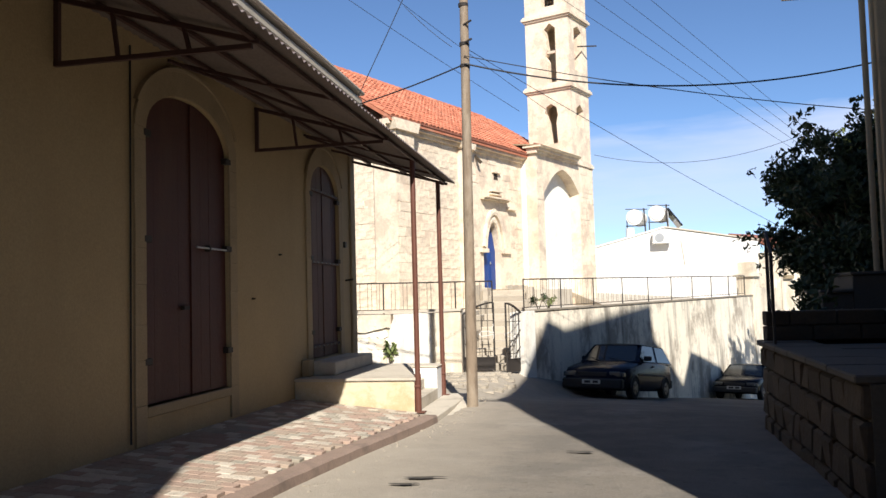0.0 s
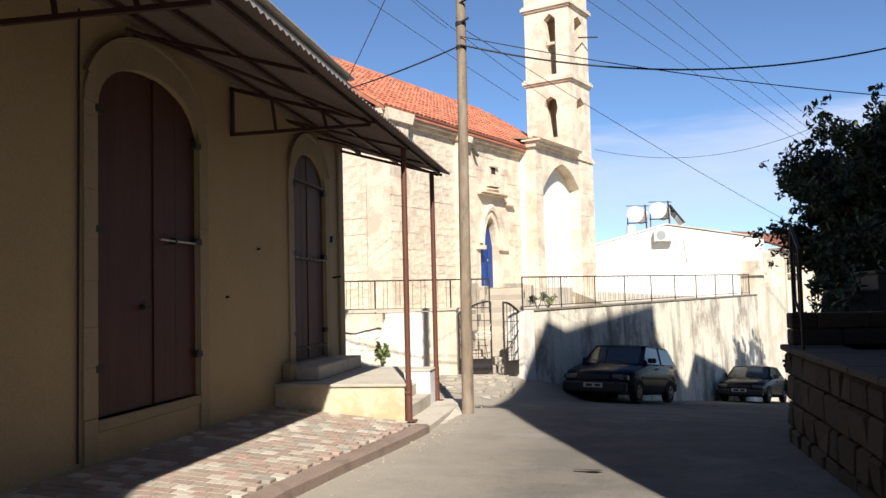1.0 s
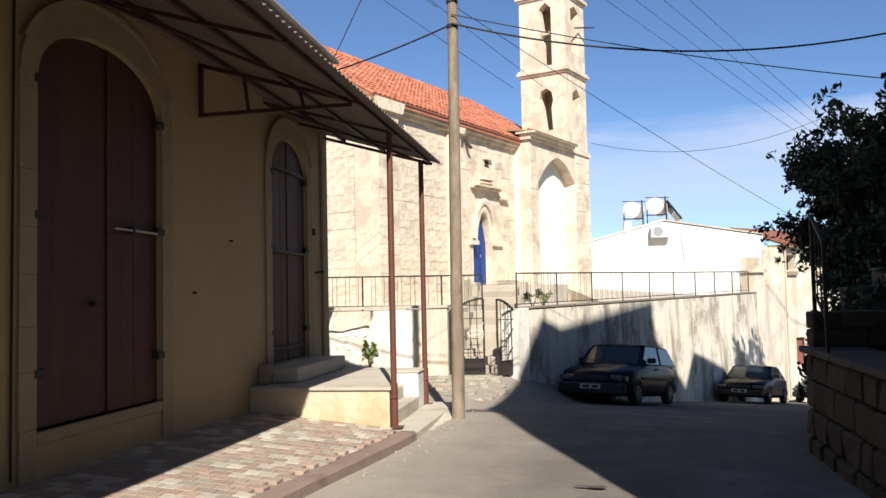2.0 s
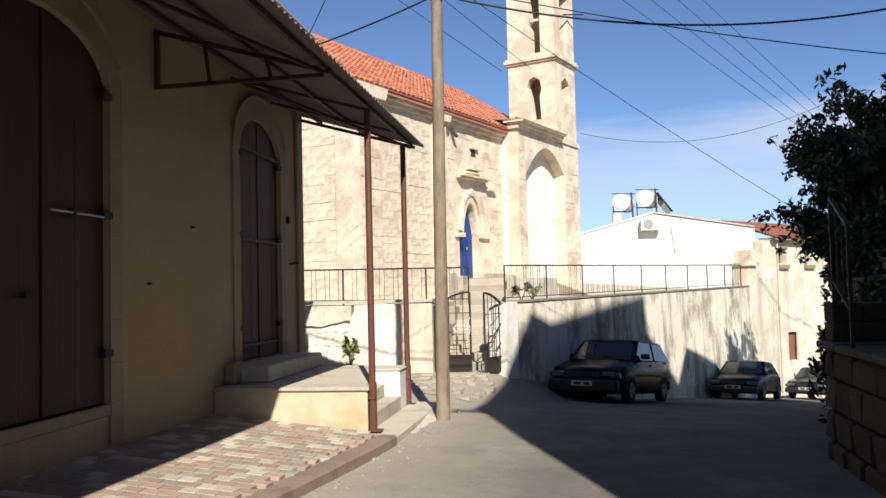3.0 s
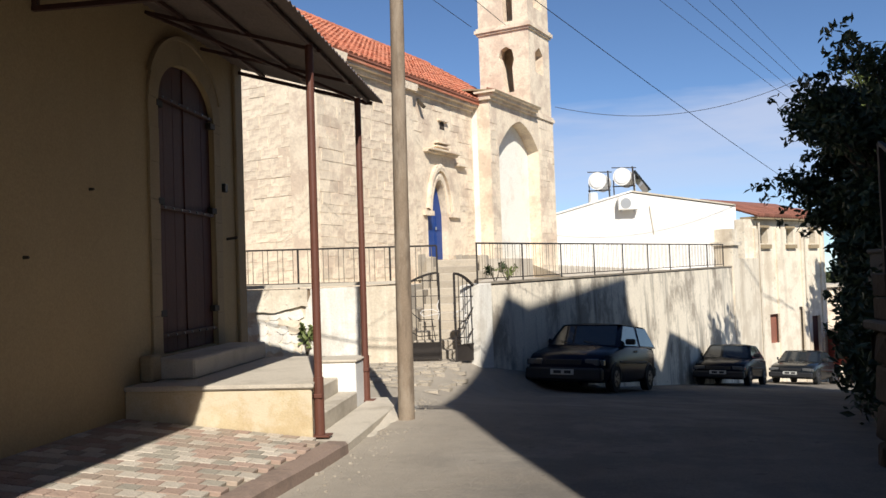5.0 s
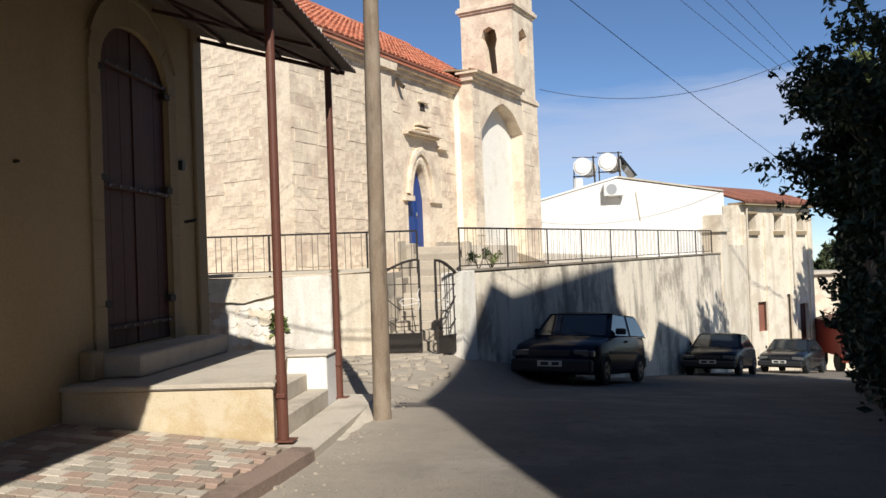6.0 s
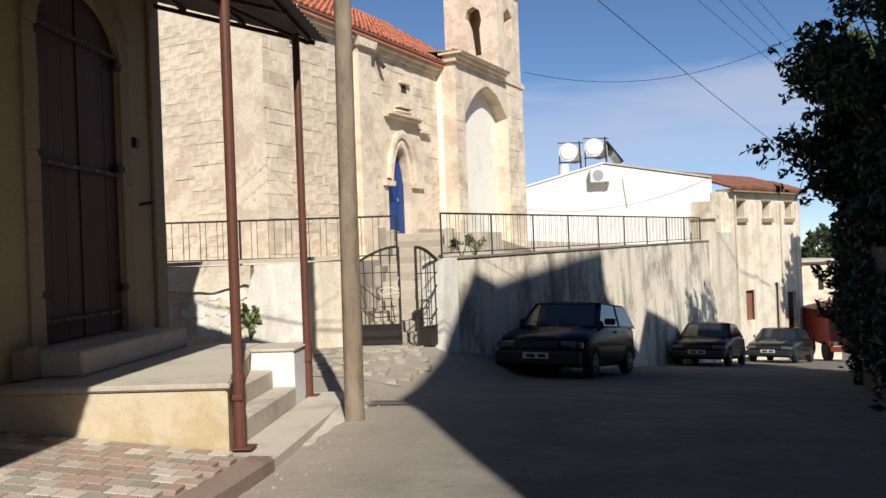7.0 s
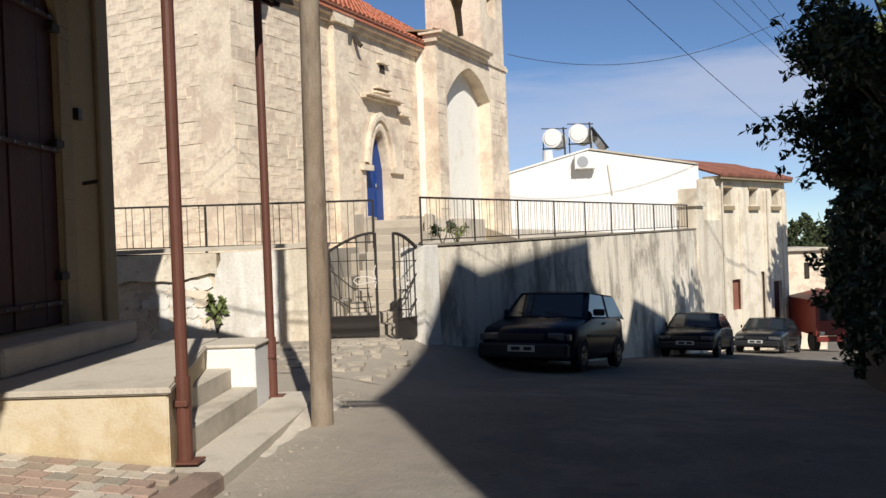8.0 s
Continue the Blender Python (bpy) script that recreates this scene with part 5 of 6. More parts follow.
for k, (x, y) in enumerate(((6.75, 23.6), (7.55, 25.6), (8.3, 27.6), (8.85, 29.3))):
    g = road_z(x, y)
    tree((x, y, g), 3, (x, y, g + 2.5), (0.95, 1.25, 2.7), 60, 150, 0.1, M_LEAF, "tall dark evergreen hedge shrub at the edge of the lane", 80 + k)

# ---- neighbours behind the start of the walk ----
def plan(pts, z0, z1):
    return prism(pts, z0, z1, lambda u, v, d: Vector((u, v, d)))


back = thing("corner_house", Matrix.Translation((5, 0, -0.2)), "plain plastered corner house behind the lane", "house", kind="structure")
prof = [(2.15, -1), (9.0, -1), (9.0, 17.12), (5.5, 17.12), (3.95, 15.54), (2.15, 11.0)]
bm = bmesh.new()
lo = [bm.verts.new((u, 4.0, v)) for u, v in prof]
hi = [bm.verts.new((u + 3.6 * (1 - (u - 2.15) / 8), -7.0, v)) for u, v in prof]
bm.faces.new(lo)
bm.faces.new(hi[::-1])
for i in range(len(prof)):
    j = (i + 1) % len(prof)
    bm.faces.new((lo[i], hi[i], hi[j], lo[j]))
bmesh.ops.recalc_face_normals(bm, faces=bm.faces)
part("wall", bm, M_OLDWALL, back)
for y in (3.6, 3.9):    # rafter ends
    ob = part("rafter_end", bar((2.4, y, 10.9), (1.75, y + 0.05, 10.75), 0.09), M_SHADESTONE, back)
tallh = thing("tall_house", Matrix.Translation((6, 5, -0.2)), "tall plastered gabled house behind the terrace", "house", kind="structure")
prof = [(2.83, -1), (11.2, -1), (11.2, 19.12), (8.8, 19.18), (8.7, 20.28), (4.4, 15.22), (3.7, 14.8), (2.83, 12.48)]
bm = bmesh.new()
lo = [bm.verts.new((u, 7.5, v)) for u, v in prof]
hi = [bm.verts.new((u + 4.4 * (1 - (u - 2.83) / 12), -7.0, v)) for u, v in prof]
bm.faces.new(lo)
bm.faces.new(hi[::-1])
for i in range(len(prof)):
    j = (i + 1) % len(prof)
    bm.faces.new((lo[i], hi[i], hi[j], lo[j]))
bmesh.ops.recalc_face_normals(bm, faces=bm.faces)
ob = part("wall", bm, M_OLDWALL, tallh)
# added block, never in view, that cuts sky light on the shaded lane
part("wing", box((6.5, 7.6, -1.0), (11.0, 13.6, 12.2)), M_OLDWALL, tallh, "unseen added block that keeps sky light off the lane")
lefth = thing("lane_house", Matrix.Translation((-5, -6, -0.2)), "plain plastered house beside the start of the lane", "house", kind="structure")
for nm, lo, hi, mat in (("wall", (-9, -12, -1), (-0.9, -2.0, 10.9), M_OLDWALL), ("roof", (-9.1, -12.1, 10.903), (-0.88, -1.98, 11.1), M_DARKTILE)):
    ob = part(nm, box(lo, hi), mat, lefth)


# ---- white gabled house, beige facade, shed, truck and woods beyond ----
wh = thing("white_house", Matrix.Translation((4, 43, -2)), "white painted gabled house below the churchyard", "house", kind="structure")


def wp(nm, bm, mat, lab="", par=None):
    ob = part(nm, bm, mat, par or wh, lab)
    return ob


wp("wall", prism([(-5.5, -4), (8.0, -4), (8.0, 3.86), (3.6, 4.66), (2.1, 4.40), (-5.5, 2.3)], 43.0, 43.4, lambda u, v, d: Vector((u, d, v))), M_WHITE, "white gable wall")
for pts, mt in ((((8.0, 3.9), (3.6, 4.7)), M_CONCRETE), (((3.6, 4.7), (-5.6, 2.34)), M_WHITE)):
    (a, za), (b, zb) = pts
    bm = bmesh.new()
    vs = [bm.verts.new((x, y, z + t)) for t in (0.0, 0.07) for x, z, y in ((a, za, 42.94), (b, zb, 42.94), (b, zb, 53), (a, za, 53))]
    for q in ((3, 2, 1, 0), (4, 5, 6, 7), (0, 1, 5, 4), (1, 2, 6, 5), (2, 3, 7, 6), (3, 0, 4, 7)):
        bm.faces.new([vs[i] for i in q])
    bmesh.ops.recalc_face_normals(bm, faces=bm.faces)
    wp("roof", bm, mt, "low roof slope")
wp("flue", tube((1.95, 43.2, 4.2), (1.95, 43.2, 4.75), 0.22, 0.2, 12), M_WHITE, "stubby white flue")
wp("cable_conduit", bar((4.35, 42.97, 4.05), (4.5, 42.97, 2.8), 0.04), M_CONCRETE)

ac = thing("air_conditioner", Matrix.Translation((3.3, 42.7, 4.0)), "white air conditioner unit fixed high on the gable", "air conditioner")
for nm, bm, mat in (("case", box((2.98, 42.55, 3.9), (3.83, 42.9, 4.46), 0.02), M_WHITE), ("fan_grille", tube((3.3, 42.55, 4.18), (3.3, 42.53, 4.18), 0.23, 0.22, 16), M_STEEL), ("bracket", bar((3.13, 42.6, 3.87), (3.13, 43.0, 3.87), 0.05), M_STEEL), ("bracket", bar((3.68, 42.6, 3.87), (3.68, 43.0, 3.87), 0.05), M_STEEL)):
    ob = part(nm, bm, mat, ac)
for x, z in ((2.2, 5.35), (3.3, 5.5)):
    tk = thing("solar_water_tank", Matrix.Translation((x, 44.2, z - 0.6)), "round white solar water tank on a roof frame", "water tank", "solar water tanks")
    for nm, bm, mat in (("tank", tube((x, 43.9, z), (x + 0.35, 45.2, z), 0.4, None, 20), M_WHITE), ("end_cap", tube((x, 43.9, z), (x - 0.01, 43.86, z), 0.36, 0.3, 20), M_WHITE), ("cradle", bar((x + 0.55, 44.0, z - 0.9), (x + 0.5, 44.0, z + 0.45), 0.07), M_DARKIRON), ("cradle", bar((x - 0.35, 44.1, z - 1.0), (x - 0.35, 44.1, z - 0.1), 0.05), M_DARKIRON), ("stand", bar((x - 0.4, 44.1, z - 0.42), (x + 0.6, 44.1, z - 0.42), 0.05), M_DARKIRON), ("frame_top", bar((x - 0.4, 44.3, z + 0.46), (x + 0.7, 44.3, z + 0.42), 0.04), M_DARKIRON)):
        ob = part(nm, bm, mat, tk)
pn = thing("roof_collector", Matrix.Translation((4.2, 44.5, 4.7)), "dark glass solar collector tilted on the roof", "collector")
for nm, bm, mat in (("glass", prism([(3.85, 5.75), (3.92, 5.78), (4.6, 4.85), (4.5, 4.82)], 44.0, 45.8, lambda u, v, d: Vector((u, d, v))), M_GLASS), ("strut", bar((3.9, 44.1, 4.55), (3.88, 44.1, 5.72), 0.05), M_STEEL)):
    ob = part(nm, bm, mat, pn)

FB = frame_of((8.744, 43.275), (0.66, 0.75))
fb = thing("beige_house", Matrix.Translation((10, 44, -3)), "weathered beige two-storey house with small square windows", "house", kind="structure")


def fp(nm, bm, mat, lab="", par=None):
    ob = part(nm, bm, mat, par or fb, lab)
    return ob


wins = [(0.6, 1.3), (3.05, 3.75), (5.35, 6.0)]
holes = [[(a, 2.25), (b, 2.25), (b, 2.92), (a, 2.92)] for a, b in wins]
holes += [[(1.2, -2.2), (2.1, -2.2), (2.1, -0.9), (1.2, -0.9)], [(4.0, -3.4), (5.0, -3.4), (5.0, -0.7), (4.0, -0.7)], [(5.3, -3.6), (6.2, -3.6), (6.2, -1.2), (5.3, -1.2)]]
fp("wall", holed([(-0.78, -4.5), (6.8, -4.5), (6.8, 3.3), (-0.78, 3.3)], holes, 0, -0.4, FB), M_FACADE, "worn beige front wall")
# dark sheet behind the openings, painted as the shade of the rooms
fp("inner_dark", prism([(0.3, -4.5), (6.35, -4.5), (6.35, 3.2), (0.3, 3.2)], -0.8, -0.9, FB), M_INNERSHADE)
fp("side_wall", prism([(6.4, -4.5), (6.8, -4.5), (6.8, 3.3), (6.4, 3.3)], -0.402, -7, FB), M_FACADE)
for a, b in wins:
    w = fp("window", prism([(a, 2.25), (b, 2.25), (b, 2.92), (a, 2.92)], -0.3, -0.34, FB), M_GLASS)
    fp("sill", prism([(a - 0.12, 2.02), (b + 0.12, 2.02), (b + 0.12, 2.2), (a - 0.12, 2.2)], 0.12, -0.01, FB), M_SURROUND, "", w)
    fp("lintel", prism([(a - 0.1, 2.95), (b + 0.1, 2.95), (b + 0.1, 3.05), (a - 0.1, 3.05)], 0.06, -0.01, FB), M_SURROUND, "", w)
for a, b, z0, z1, m in ((1.2, 2.1, -2.2, -0.9, M_DARKTILE), (4.0, 5.0, -3.4, -0.7, M_CONCRETE), (5.3, 6.2, -3.6, -1.2, M_DOORWOOD)):
    fp("shutter", prism([(a + 0.02, z0), (b - 0.02, z0), (b - 0.02, z1 - 0.02), (a + 0.02, z1 - 0.02)], -0.15, -0.2, FB), m)
for s in (0.02, 1.95, 4.35, 6.36):
    fp("pilaster", prism([(s, -4.5), (s + 0.42, -4.5), (s + 0.42, 2.9), (s, 2.9)], 0.08, -0.01, FB), M_FACADE, "flat plaster pilaster")
fp("eaves", prism([(-0.15, 3.303), (7.0, 3.303), (7.0, 3.42), (-0.15, 3.42)], 0.3, -0.5, FB), M_SURROUND)
bm = bmesh.new()
for k in range(32):
    s = -0.15 + k * 0.226
    for c in range(4):
        add_tube(bm, FB(s, 3.46 + c * 0.14, 0.36 - c * 0.4), FB(s, 3.6 + c * 0.14, -0.05 - c * 0.4), 0.1, 0.085, 6)
tagged(fp("roof_tiles", bm, M_DARKTILE), kind="stuff")
fp("roof", prism([(-0.15, -0.35), (7.0, -0.35), (7.0, 2.4), (-0.15, 2.4)], 0, 0.1, lambda u, v, d: FB(u, 3.43 + d + 0.35 * max(0, min(v + 0.35, 2.5)), -v)), M_DARKTILE)
fp("downpipe", bar(FB(0.3, 3.2, 0.12), FB(0.3, -3.5, 0.12), 0.07), M_CONCRETE, "grey downpipe")
fp("downpipe", bar(FB(4.6, 2.9, 0.12), FB(4.6, -0.5, 0.12), 0.05), M_CONCRETE)
# corner pier that ends the churchyard wall
pier = thing("stone_pier", Matrix.Translation(RW(18.6, -2, -0.2)), "square stone pier with a moulded cap at the wall's end", "pier", kind="structure")
for z0, z1, e, nm in ((-5, 2.1, 0.0, "shaft"), (2.103, 2.25, 0.1, "cap"), (2.253, 2.75, -0.04, "block")):
    ob = part(nm, prism([(18.22 - e, z0), (19.0 + e, z0), (19.0 + e, z1), (18.22 - e, z1)], 0.05 + e, -0.7 - e, RW), M_FACADE, pier)
tagged(part("wall_lane_end", prism([(19.01, -5), (22.6, -5), (22.6, 1.6), (19.01, 1.6)], -0.1, -0.5, RW), M_FACADE), "worn beige wall joining pier and house", "wall", kind="structure")

shed = thing("stone_shed", Matrix.Translation((14.6, 50, -4)), "small rubble shed with a flat grey roof", "shed", kind="structure")
for nm, lo, hi, mat in (("wall", (13.4, 50, -6), (15.6, 54, 0.05), M_BLOCK), ("roof", (13.2, 49.8, 0.053), (15.8, 54.2, 0.2), M_CONCRETE), ("window", (14.6, 49.97, -1.3), (14.85, 50.01, -0.5), M_INNERSHADE)):
    ob = part(nm, box(lo, hi, 0.02), mat, shed)
truck = thing("red_lorry", Matrix.Translation((14.00, 45, road_z(14.00, 45))), "red lorry with a tall box parked down the lane", "lorry")
g = road_z(14.00, 45)
for nm, bm, mat in (("box_body", prism([(13.20, g + 0.7), (14.70, g + 0.7), (14.70, g + 2.5), (13.20, g + 2.2)], 45, 48.5, lambda u, v, d: Vector((u, d, v))), M_REDPAINT), ("bumper", box((13.20, 44.85, g + 0.45), (14.70, 45.0, g + 0.68), 0.03), M_REDPAINT), ("windscreen", box((13.35, 44.97, g + 1.35), (14.40, 44.995, g + 1.95), 0.01), M_GLASS), ("headlight", box((13.30, 44.82, g + 0.75), (13.50, 44.995, g + 0.9), 0.02), M_LAMP), ("headlight", box((14.40, 44.82, g + 0.75), (14.60, 44.995, g + 0.9), 0.02), M_LAMP), ("wheel", tube((13.20, 45.6, g + 0.42), (13.45, 45.6, g + 0.42), 0.42, None, 16), M_RUBBER), ("wheel", tube((14.45, 45.6, g + 0.42), (14.70, 45.6, g + 0.42), 0.42, None, 16), M_RUBBER), ("wheel", tube((13.20, 47.8, g + 0.42), (13.45, 47.8, g + 0.42), 0.42, None, 16), M_RUBBER)):
    ob = part(nm, bm, mat, truck)
# woods and fields far down the valley
for k, (x, y, z, r) in enumerate(((23.5, 72, -5.4, 4.2), (27.5, 78, -5.2, 4.4), (25.5, 84, -5.4, 4.6), (30.5, 90, -5.2, 4.9), (34, 76, -5, 4.6))):
    tree((x, y, z), 5, (x, y, z + r * 0.85), (r, r, r * 0.75), 52, 80, 0.28, M_TREEFAR, "olive tree on the slope beyond the lane", 40 + k)
tree((15.3, 40.4, road_z(15.3, 40.4)), 7, (15.2, 40.3, 4.2), (1.0, 1.0, 3.4), 46, 50, 0.2, M_LEAF2, "slender green tree beside the lower lane", 60)
bm = bmesh.new()
rnd = random.Random(9)
for k in range(260):
    a = rnd.uniform(0.0, 1.2)
    d = rnd.uniform(130, 420)
    x, y = d * math.sin(a), 20 + d * math.cos(a)
    z = land_z(x, y)
    leaf_cluster(bm, (x, y, z + 2), (6, 6, 3), 14, 1.8, 900 + k)
tagged(part("far_woods", bm, M_TREEFAR), "scattered olive groves on far slopes", "woods", kind="stuff")

# ---- cars ----
def car(m, paint, dims, label, plate=True, two_box=True):
    """A parked car, its nose at the origin looking along -y of the pose m."""
    L, W, H = dims
    c = thing("car", m, label, "car", "parked cars")

    def cp(nm, bm, mat, par=None, lab="", smooth=False):
        return part(nm, bm, mat, par or c, lab, smooth, True)

    w = W / 2
    hood, belt = 0.62 * H, 0.67 * H
    st = [(0.0, 0.30, 0.50 * H * 0.8, w * 0.80), (0.06, 0.22, 0.47 * H, w * 0.90), (0.22, 0.20, 0.525 * H, w * 0.96), (0.6, 0.20, 0.575 * H, w * 0.99), (0.27 * L, 0.20, 0.635 * H, w), (0.42 * L, 0.20, belt, w), (0.75 * L, 0.21, belt + 0.02, w * 0.99), (0.92 * L, 0.25, belt + 0.0 if two_box else belt - 0.02, w * 0.95), (0.985 * L, 0.32, belt - 0.1, w * 0.88), (L, 0.38, belt - 0.22, w * 0.8)]
    bm = bmesh.new()
    prev = None
    for y, zb, zt, hw in st:
        mid = (zb + zt) / 2
        sec = [(-hw * 0.93, zb), (-hw, zb + 0.12), (-hw * 1.005, mid), (-hw * 0.985, zt - 0.09), (-hw * 0.93, zt - 0.02), (-hw * 0.5, zt + 0.012), (0, zt + 0.018)]
        sec += [(-x, z) for x, z in reversed(sec[:-1])]
        ring = [bm.verts.new((x, y, z)) for x, z in sec]
        if prev:
            for i in range(len(ring)):
                bm.faces.new((prev[i], prev[(i + 1) % len(ring)], ring[(i + 1) % len(ring)], ring[i]))
        else:
            bm.faces.new(ring)
        prev = ring
    bm.faces.new(prev[::-1])
    bmesh.ops.recalc_face_normals(bm, faces=bm.faces)
    body = cp("body", bm, paint, None, "", True)
    # cabin: glass all round, painted roof and pillars
    ya, yb = 0.27 * L, 0.425 * L
    yc, yd = (0.86 * L, 0.965 * L) if two_box else (0.70 * L, 0.86 * L)
    bw, rw = w * 0.955, w * 0.79
    lowp = [(-bw, ya), (bw, ya), (bw, yd), (-bw, yd)]
    topp = [(-rw, yb), (rw, yb), (rw, yc), (-rw, yc)]
    zb, zt = belt - 0.04, H - 0.05
    zs = [zb - 0.02, zb - 0.02, zb, zb]
    lo_ = [Vector((x, y, z)) for (x, y), z in zip(lowp, zs)]
    hi_ = [Vector((x, y, zt)) for x, y in topp]

    def pane(nm, quad, inset):
        ctr = sum(quad, Vector()) / 4
        n = (quad[1] - quad[0]).cross(quad[3] - quad[0]).normalized()
        q = [ctr + (p - ctr) * inset + n * 0.006 for p in quad]
        b = bmesh.new()
        f0 = [b.verts.new(p) for p in q]
        f1 = [b.verts.new(p - n * 0.012) for p in q]
        b.faces.new(f0)
        b.faces.new(f1[::-1])
        for i in range(4):
            b.faces.new((f0[i], f1[i], f1[(i + 1) % 4], f0[(i + 1) % 4]))
        return cp(nm, b, M_GLASS)

    cab = bmesh.new()
    lv, hv = [cab.verts.new(p) for p in lo_], [cab.verts.new(p) for p in hi_]
    for i in range(4):
        cab.faces.new((lv[i], lv[(i + 1) % 4], hv[(i + 1) % 4], hv[i]))
    cab.faces.new(hv)
    bmesh.ops.bevel(cab, geom=list(cab.edges), offset=0.03, segments=2, affect="EDGES")
    cp("cabin", cab, paint, None, "", True)
    roof = bmesh.new()
    rings = []
    for y, dz in ((yb - 0.05, 0.0), (yb + 0.2, 0.05), ((yb + yc) / 2, 0.065), (yc - 0.2, 0.05), (yc + 0.08, 0.0)):
        rings.append([roof.verts.new((x, y, zt - 0.01 + dz * k)) for x, k in ((-rw - 0.01, 0), (-rw * 0.6, 0.8), (0, 1), (rw * 0.6, 0.8), (rw + 0.01, 0))])
    for a, b in zip(rings, rings[1:]):
        for i in range(4):
            roof.faces.new((a[i], a[i + 1], b[i + 1], b[i]))
    cp("roof", roof, paint, None, "", True)
    pane("windscreen", [lo_[0], lo_[1], hi_[1], hi_[0]], 0.88)
    pane("rear_window", [lo_[2], lo_[3], hi_[3], hi_[2]], 0.85)
    for a, b, c0, d0 in ((1, 2, 2, 1), (3, 0, 0, 3)):
        la, lb, hb, ha = lo_[a], lo_[b], hi_[c0], hi_[d0]
        mid_lo, mid_hi = la.lerp(lb, 0.52), ha.lerp(hb, 0.52)
        pane("side_window", [la, mid_lo, mid_hi, ha], 0.86)
        pane("side_window", [mid_lo, lb, hb, mid_hi], 0.84)
    for sx in (-1, 1):
        cp("headlight", box((sx * w * 0.70 - 0.16, 0.0, 0.36 * H), (sx * w * 0.70 + 0.16, 0.16, 0.45 * H), 0.02), M_LAMP, None, "clear headlight")
        cp("indicator", box((sx * w * 0.92 - 0.05, 0.07, 0.36 * H), (sx * w * 0.92 + 0.04, 0.2, 0.44 * H), 0.015), M_LAMP)
        mr = cp("mirror", box((sx * w * 1.0 - 0.04, ya + 0.42, belt + 0.0), (sx * w * 1.0 + 0.13 * sx + 0.04, ya + 0.55, belt + 0.13), 0.025), M_BLACK)
        cp("door_handle", box((sx * w * 1.005 - 0.012, 0.52 * L, belt - 0.16), (sx * w * 1.005 + 0.012, 0.52 * L + 0.14, belt - 0.12), 0.004), M_BLACK)
        cp("side_moulding", box((sx * w * 1.005 - 0.014, 0.26 * L, 0.42 * H - 0.03), (sx * w * 1.005 + 0.014, 0.74 * L, 0.42 * H + 0.03), 0.006), M_BLACK)
        for y in (0.195 * L, 0.80 * L):
            wheel = cp("wheel", tube((sx * (w - 0.17), y, 0.29), (sx * (w + 0.004), y, 0.29), 0.29, None, 22), M_RUBBER, None, "black tyre")
            cp("rim", tube((sx * (w - 0.01), y, 0.29), (sx * (w + 0.014), y, 0.29), 0.19, 0.17, 18), M_RIM, wheel)
            for k in range(5):
                a = 2 * math.pi * k / 5
                cp("slot", bar((sx * (w + 0.012), y + 0.06 * math.cos(a), 0.29 + 0.06 * math.sin(a)), (sx * (w + 0.012), y + 0.15 * math.cos(a), 0.29 + 0.15 * math.sin(a)), 0.035, 0.012), M_BLACK, wheel)
            arch = bmesh.new()
            pr = None
            for k in range(13):
                a = math.pi * k / 12
                ring = [arch.verts.new((sx * xx, y + r * math.cos(a), 0.29 + r * math.sin(a))) for xx, r in ((w * 0.99, 0.31), (w * 1.012, 0.315), (w * 1.012, 0.345), (w * 0.99, 0.36))]
                if pr:
                    for i in range(3):
                        arch.faces.new((pr[i], ring[i], ring[i + 1], pr[i + 1]))
                pr = ring
            cp("wheel_arch", arch, M_BLACK)
    cp("grille", box((-w * 0.46, -0.002, 0.365 * H), (w * 0.46, 0.1, 0.44 * H), 0.012), M_BLACK)
    cp("bumper", box((-w * 0.95, -0.07, 0.24), (w * 0.95, 0.16, 0.33 * H), 0.04), M_BLACK, None, "dark plastic bumper")
    cp("rear_bumper", box((-w * 0.9, L - 0.12, 0.3), (w * 0.9, L + 0.06, 0.36 * H), 0.04), M_BLACK)
    cp("wiper", bar((-0.1, ya - 0.02, belt - 0.01), (-0.55, ya + 0.12, belt + 0.07), 0.015), M_BLACK)
    cp("wiper", bar((0.45, ya - 0.02, belt - 0.01), (0.0, ya + 0.12, belt + 0.07), 0.015), M_BLACK)
    if plate:
        p = cp("number_plate", box((-0.26, -0.085, 0.36), (0.26, -0.07, 0.475), 0.003), M_PLATE, None, "white number plate")
        for x0, x1 in ((-0.19, -0.02), (0.05, 0.2)):
            cp("plate_bar", box((x0, -0.09, 0.385), (x1, -0.085, 0.45)), M_BLACK, p)
    return c


def car_pose(x, y, yaw, length=4.0):
    """Set on the slope of the lane: the nose at (x, y), the car running back along yaw from +y towards +x."""
    b = Vector((math.sin(radians(yaw)), math.cos(radians(yaw)), 0))
    z0, z1 = road_z(x + b.x * 0.8, y + b.y * 0.8), road_z(x + b.x * 3.2, y + b.y * 3.2)
    slope = math.degrees(math.atan2(z1 - z0, 2.4))
    zn = z0 - (z1 - z0) / 2.4 * 0.8
    return Matrix.Translation((x, y, zn + 0.015)) @ pose(0, 0, 0, 0, 0, -yaw) @ pose(0, 0, 0, slope, 0, 0)


car(car_pose(-0.09, 23.35, 23), M_CARPAINT, (4.15, 1.8, 1.55), "dark blue older hatchback parked against the churchyard wall")
car(car_pose(5.05, 33.3, 24), M_CARPAINT2, (4.1, 1.68, 1.38), "black saloon car parked by the stained wall", True, False)
car(car_pose(9.0, 39.6, 30), M_CARPAINT3, (4.4, 1.7, 1.36), "dark grey saloon car parked down the lane", True, False)


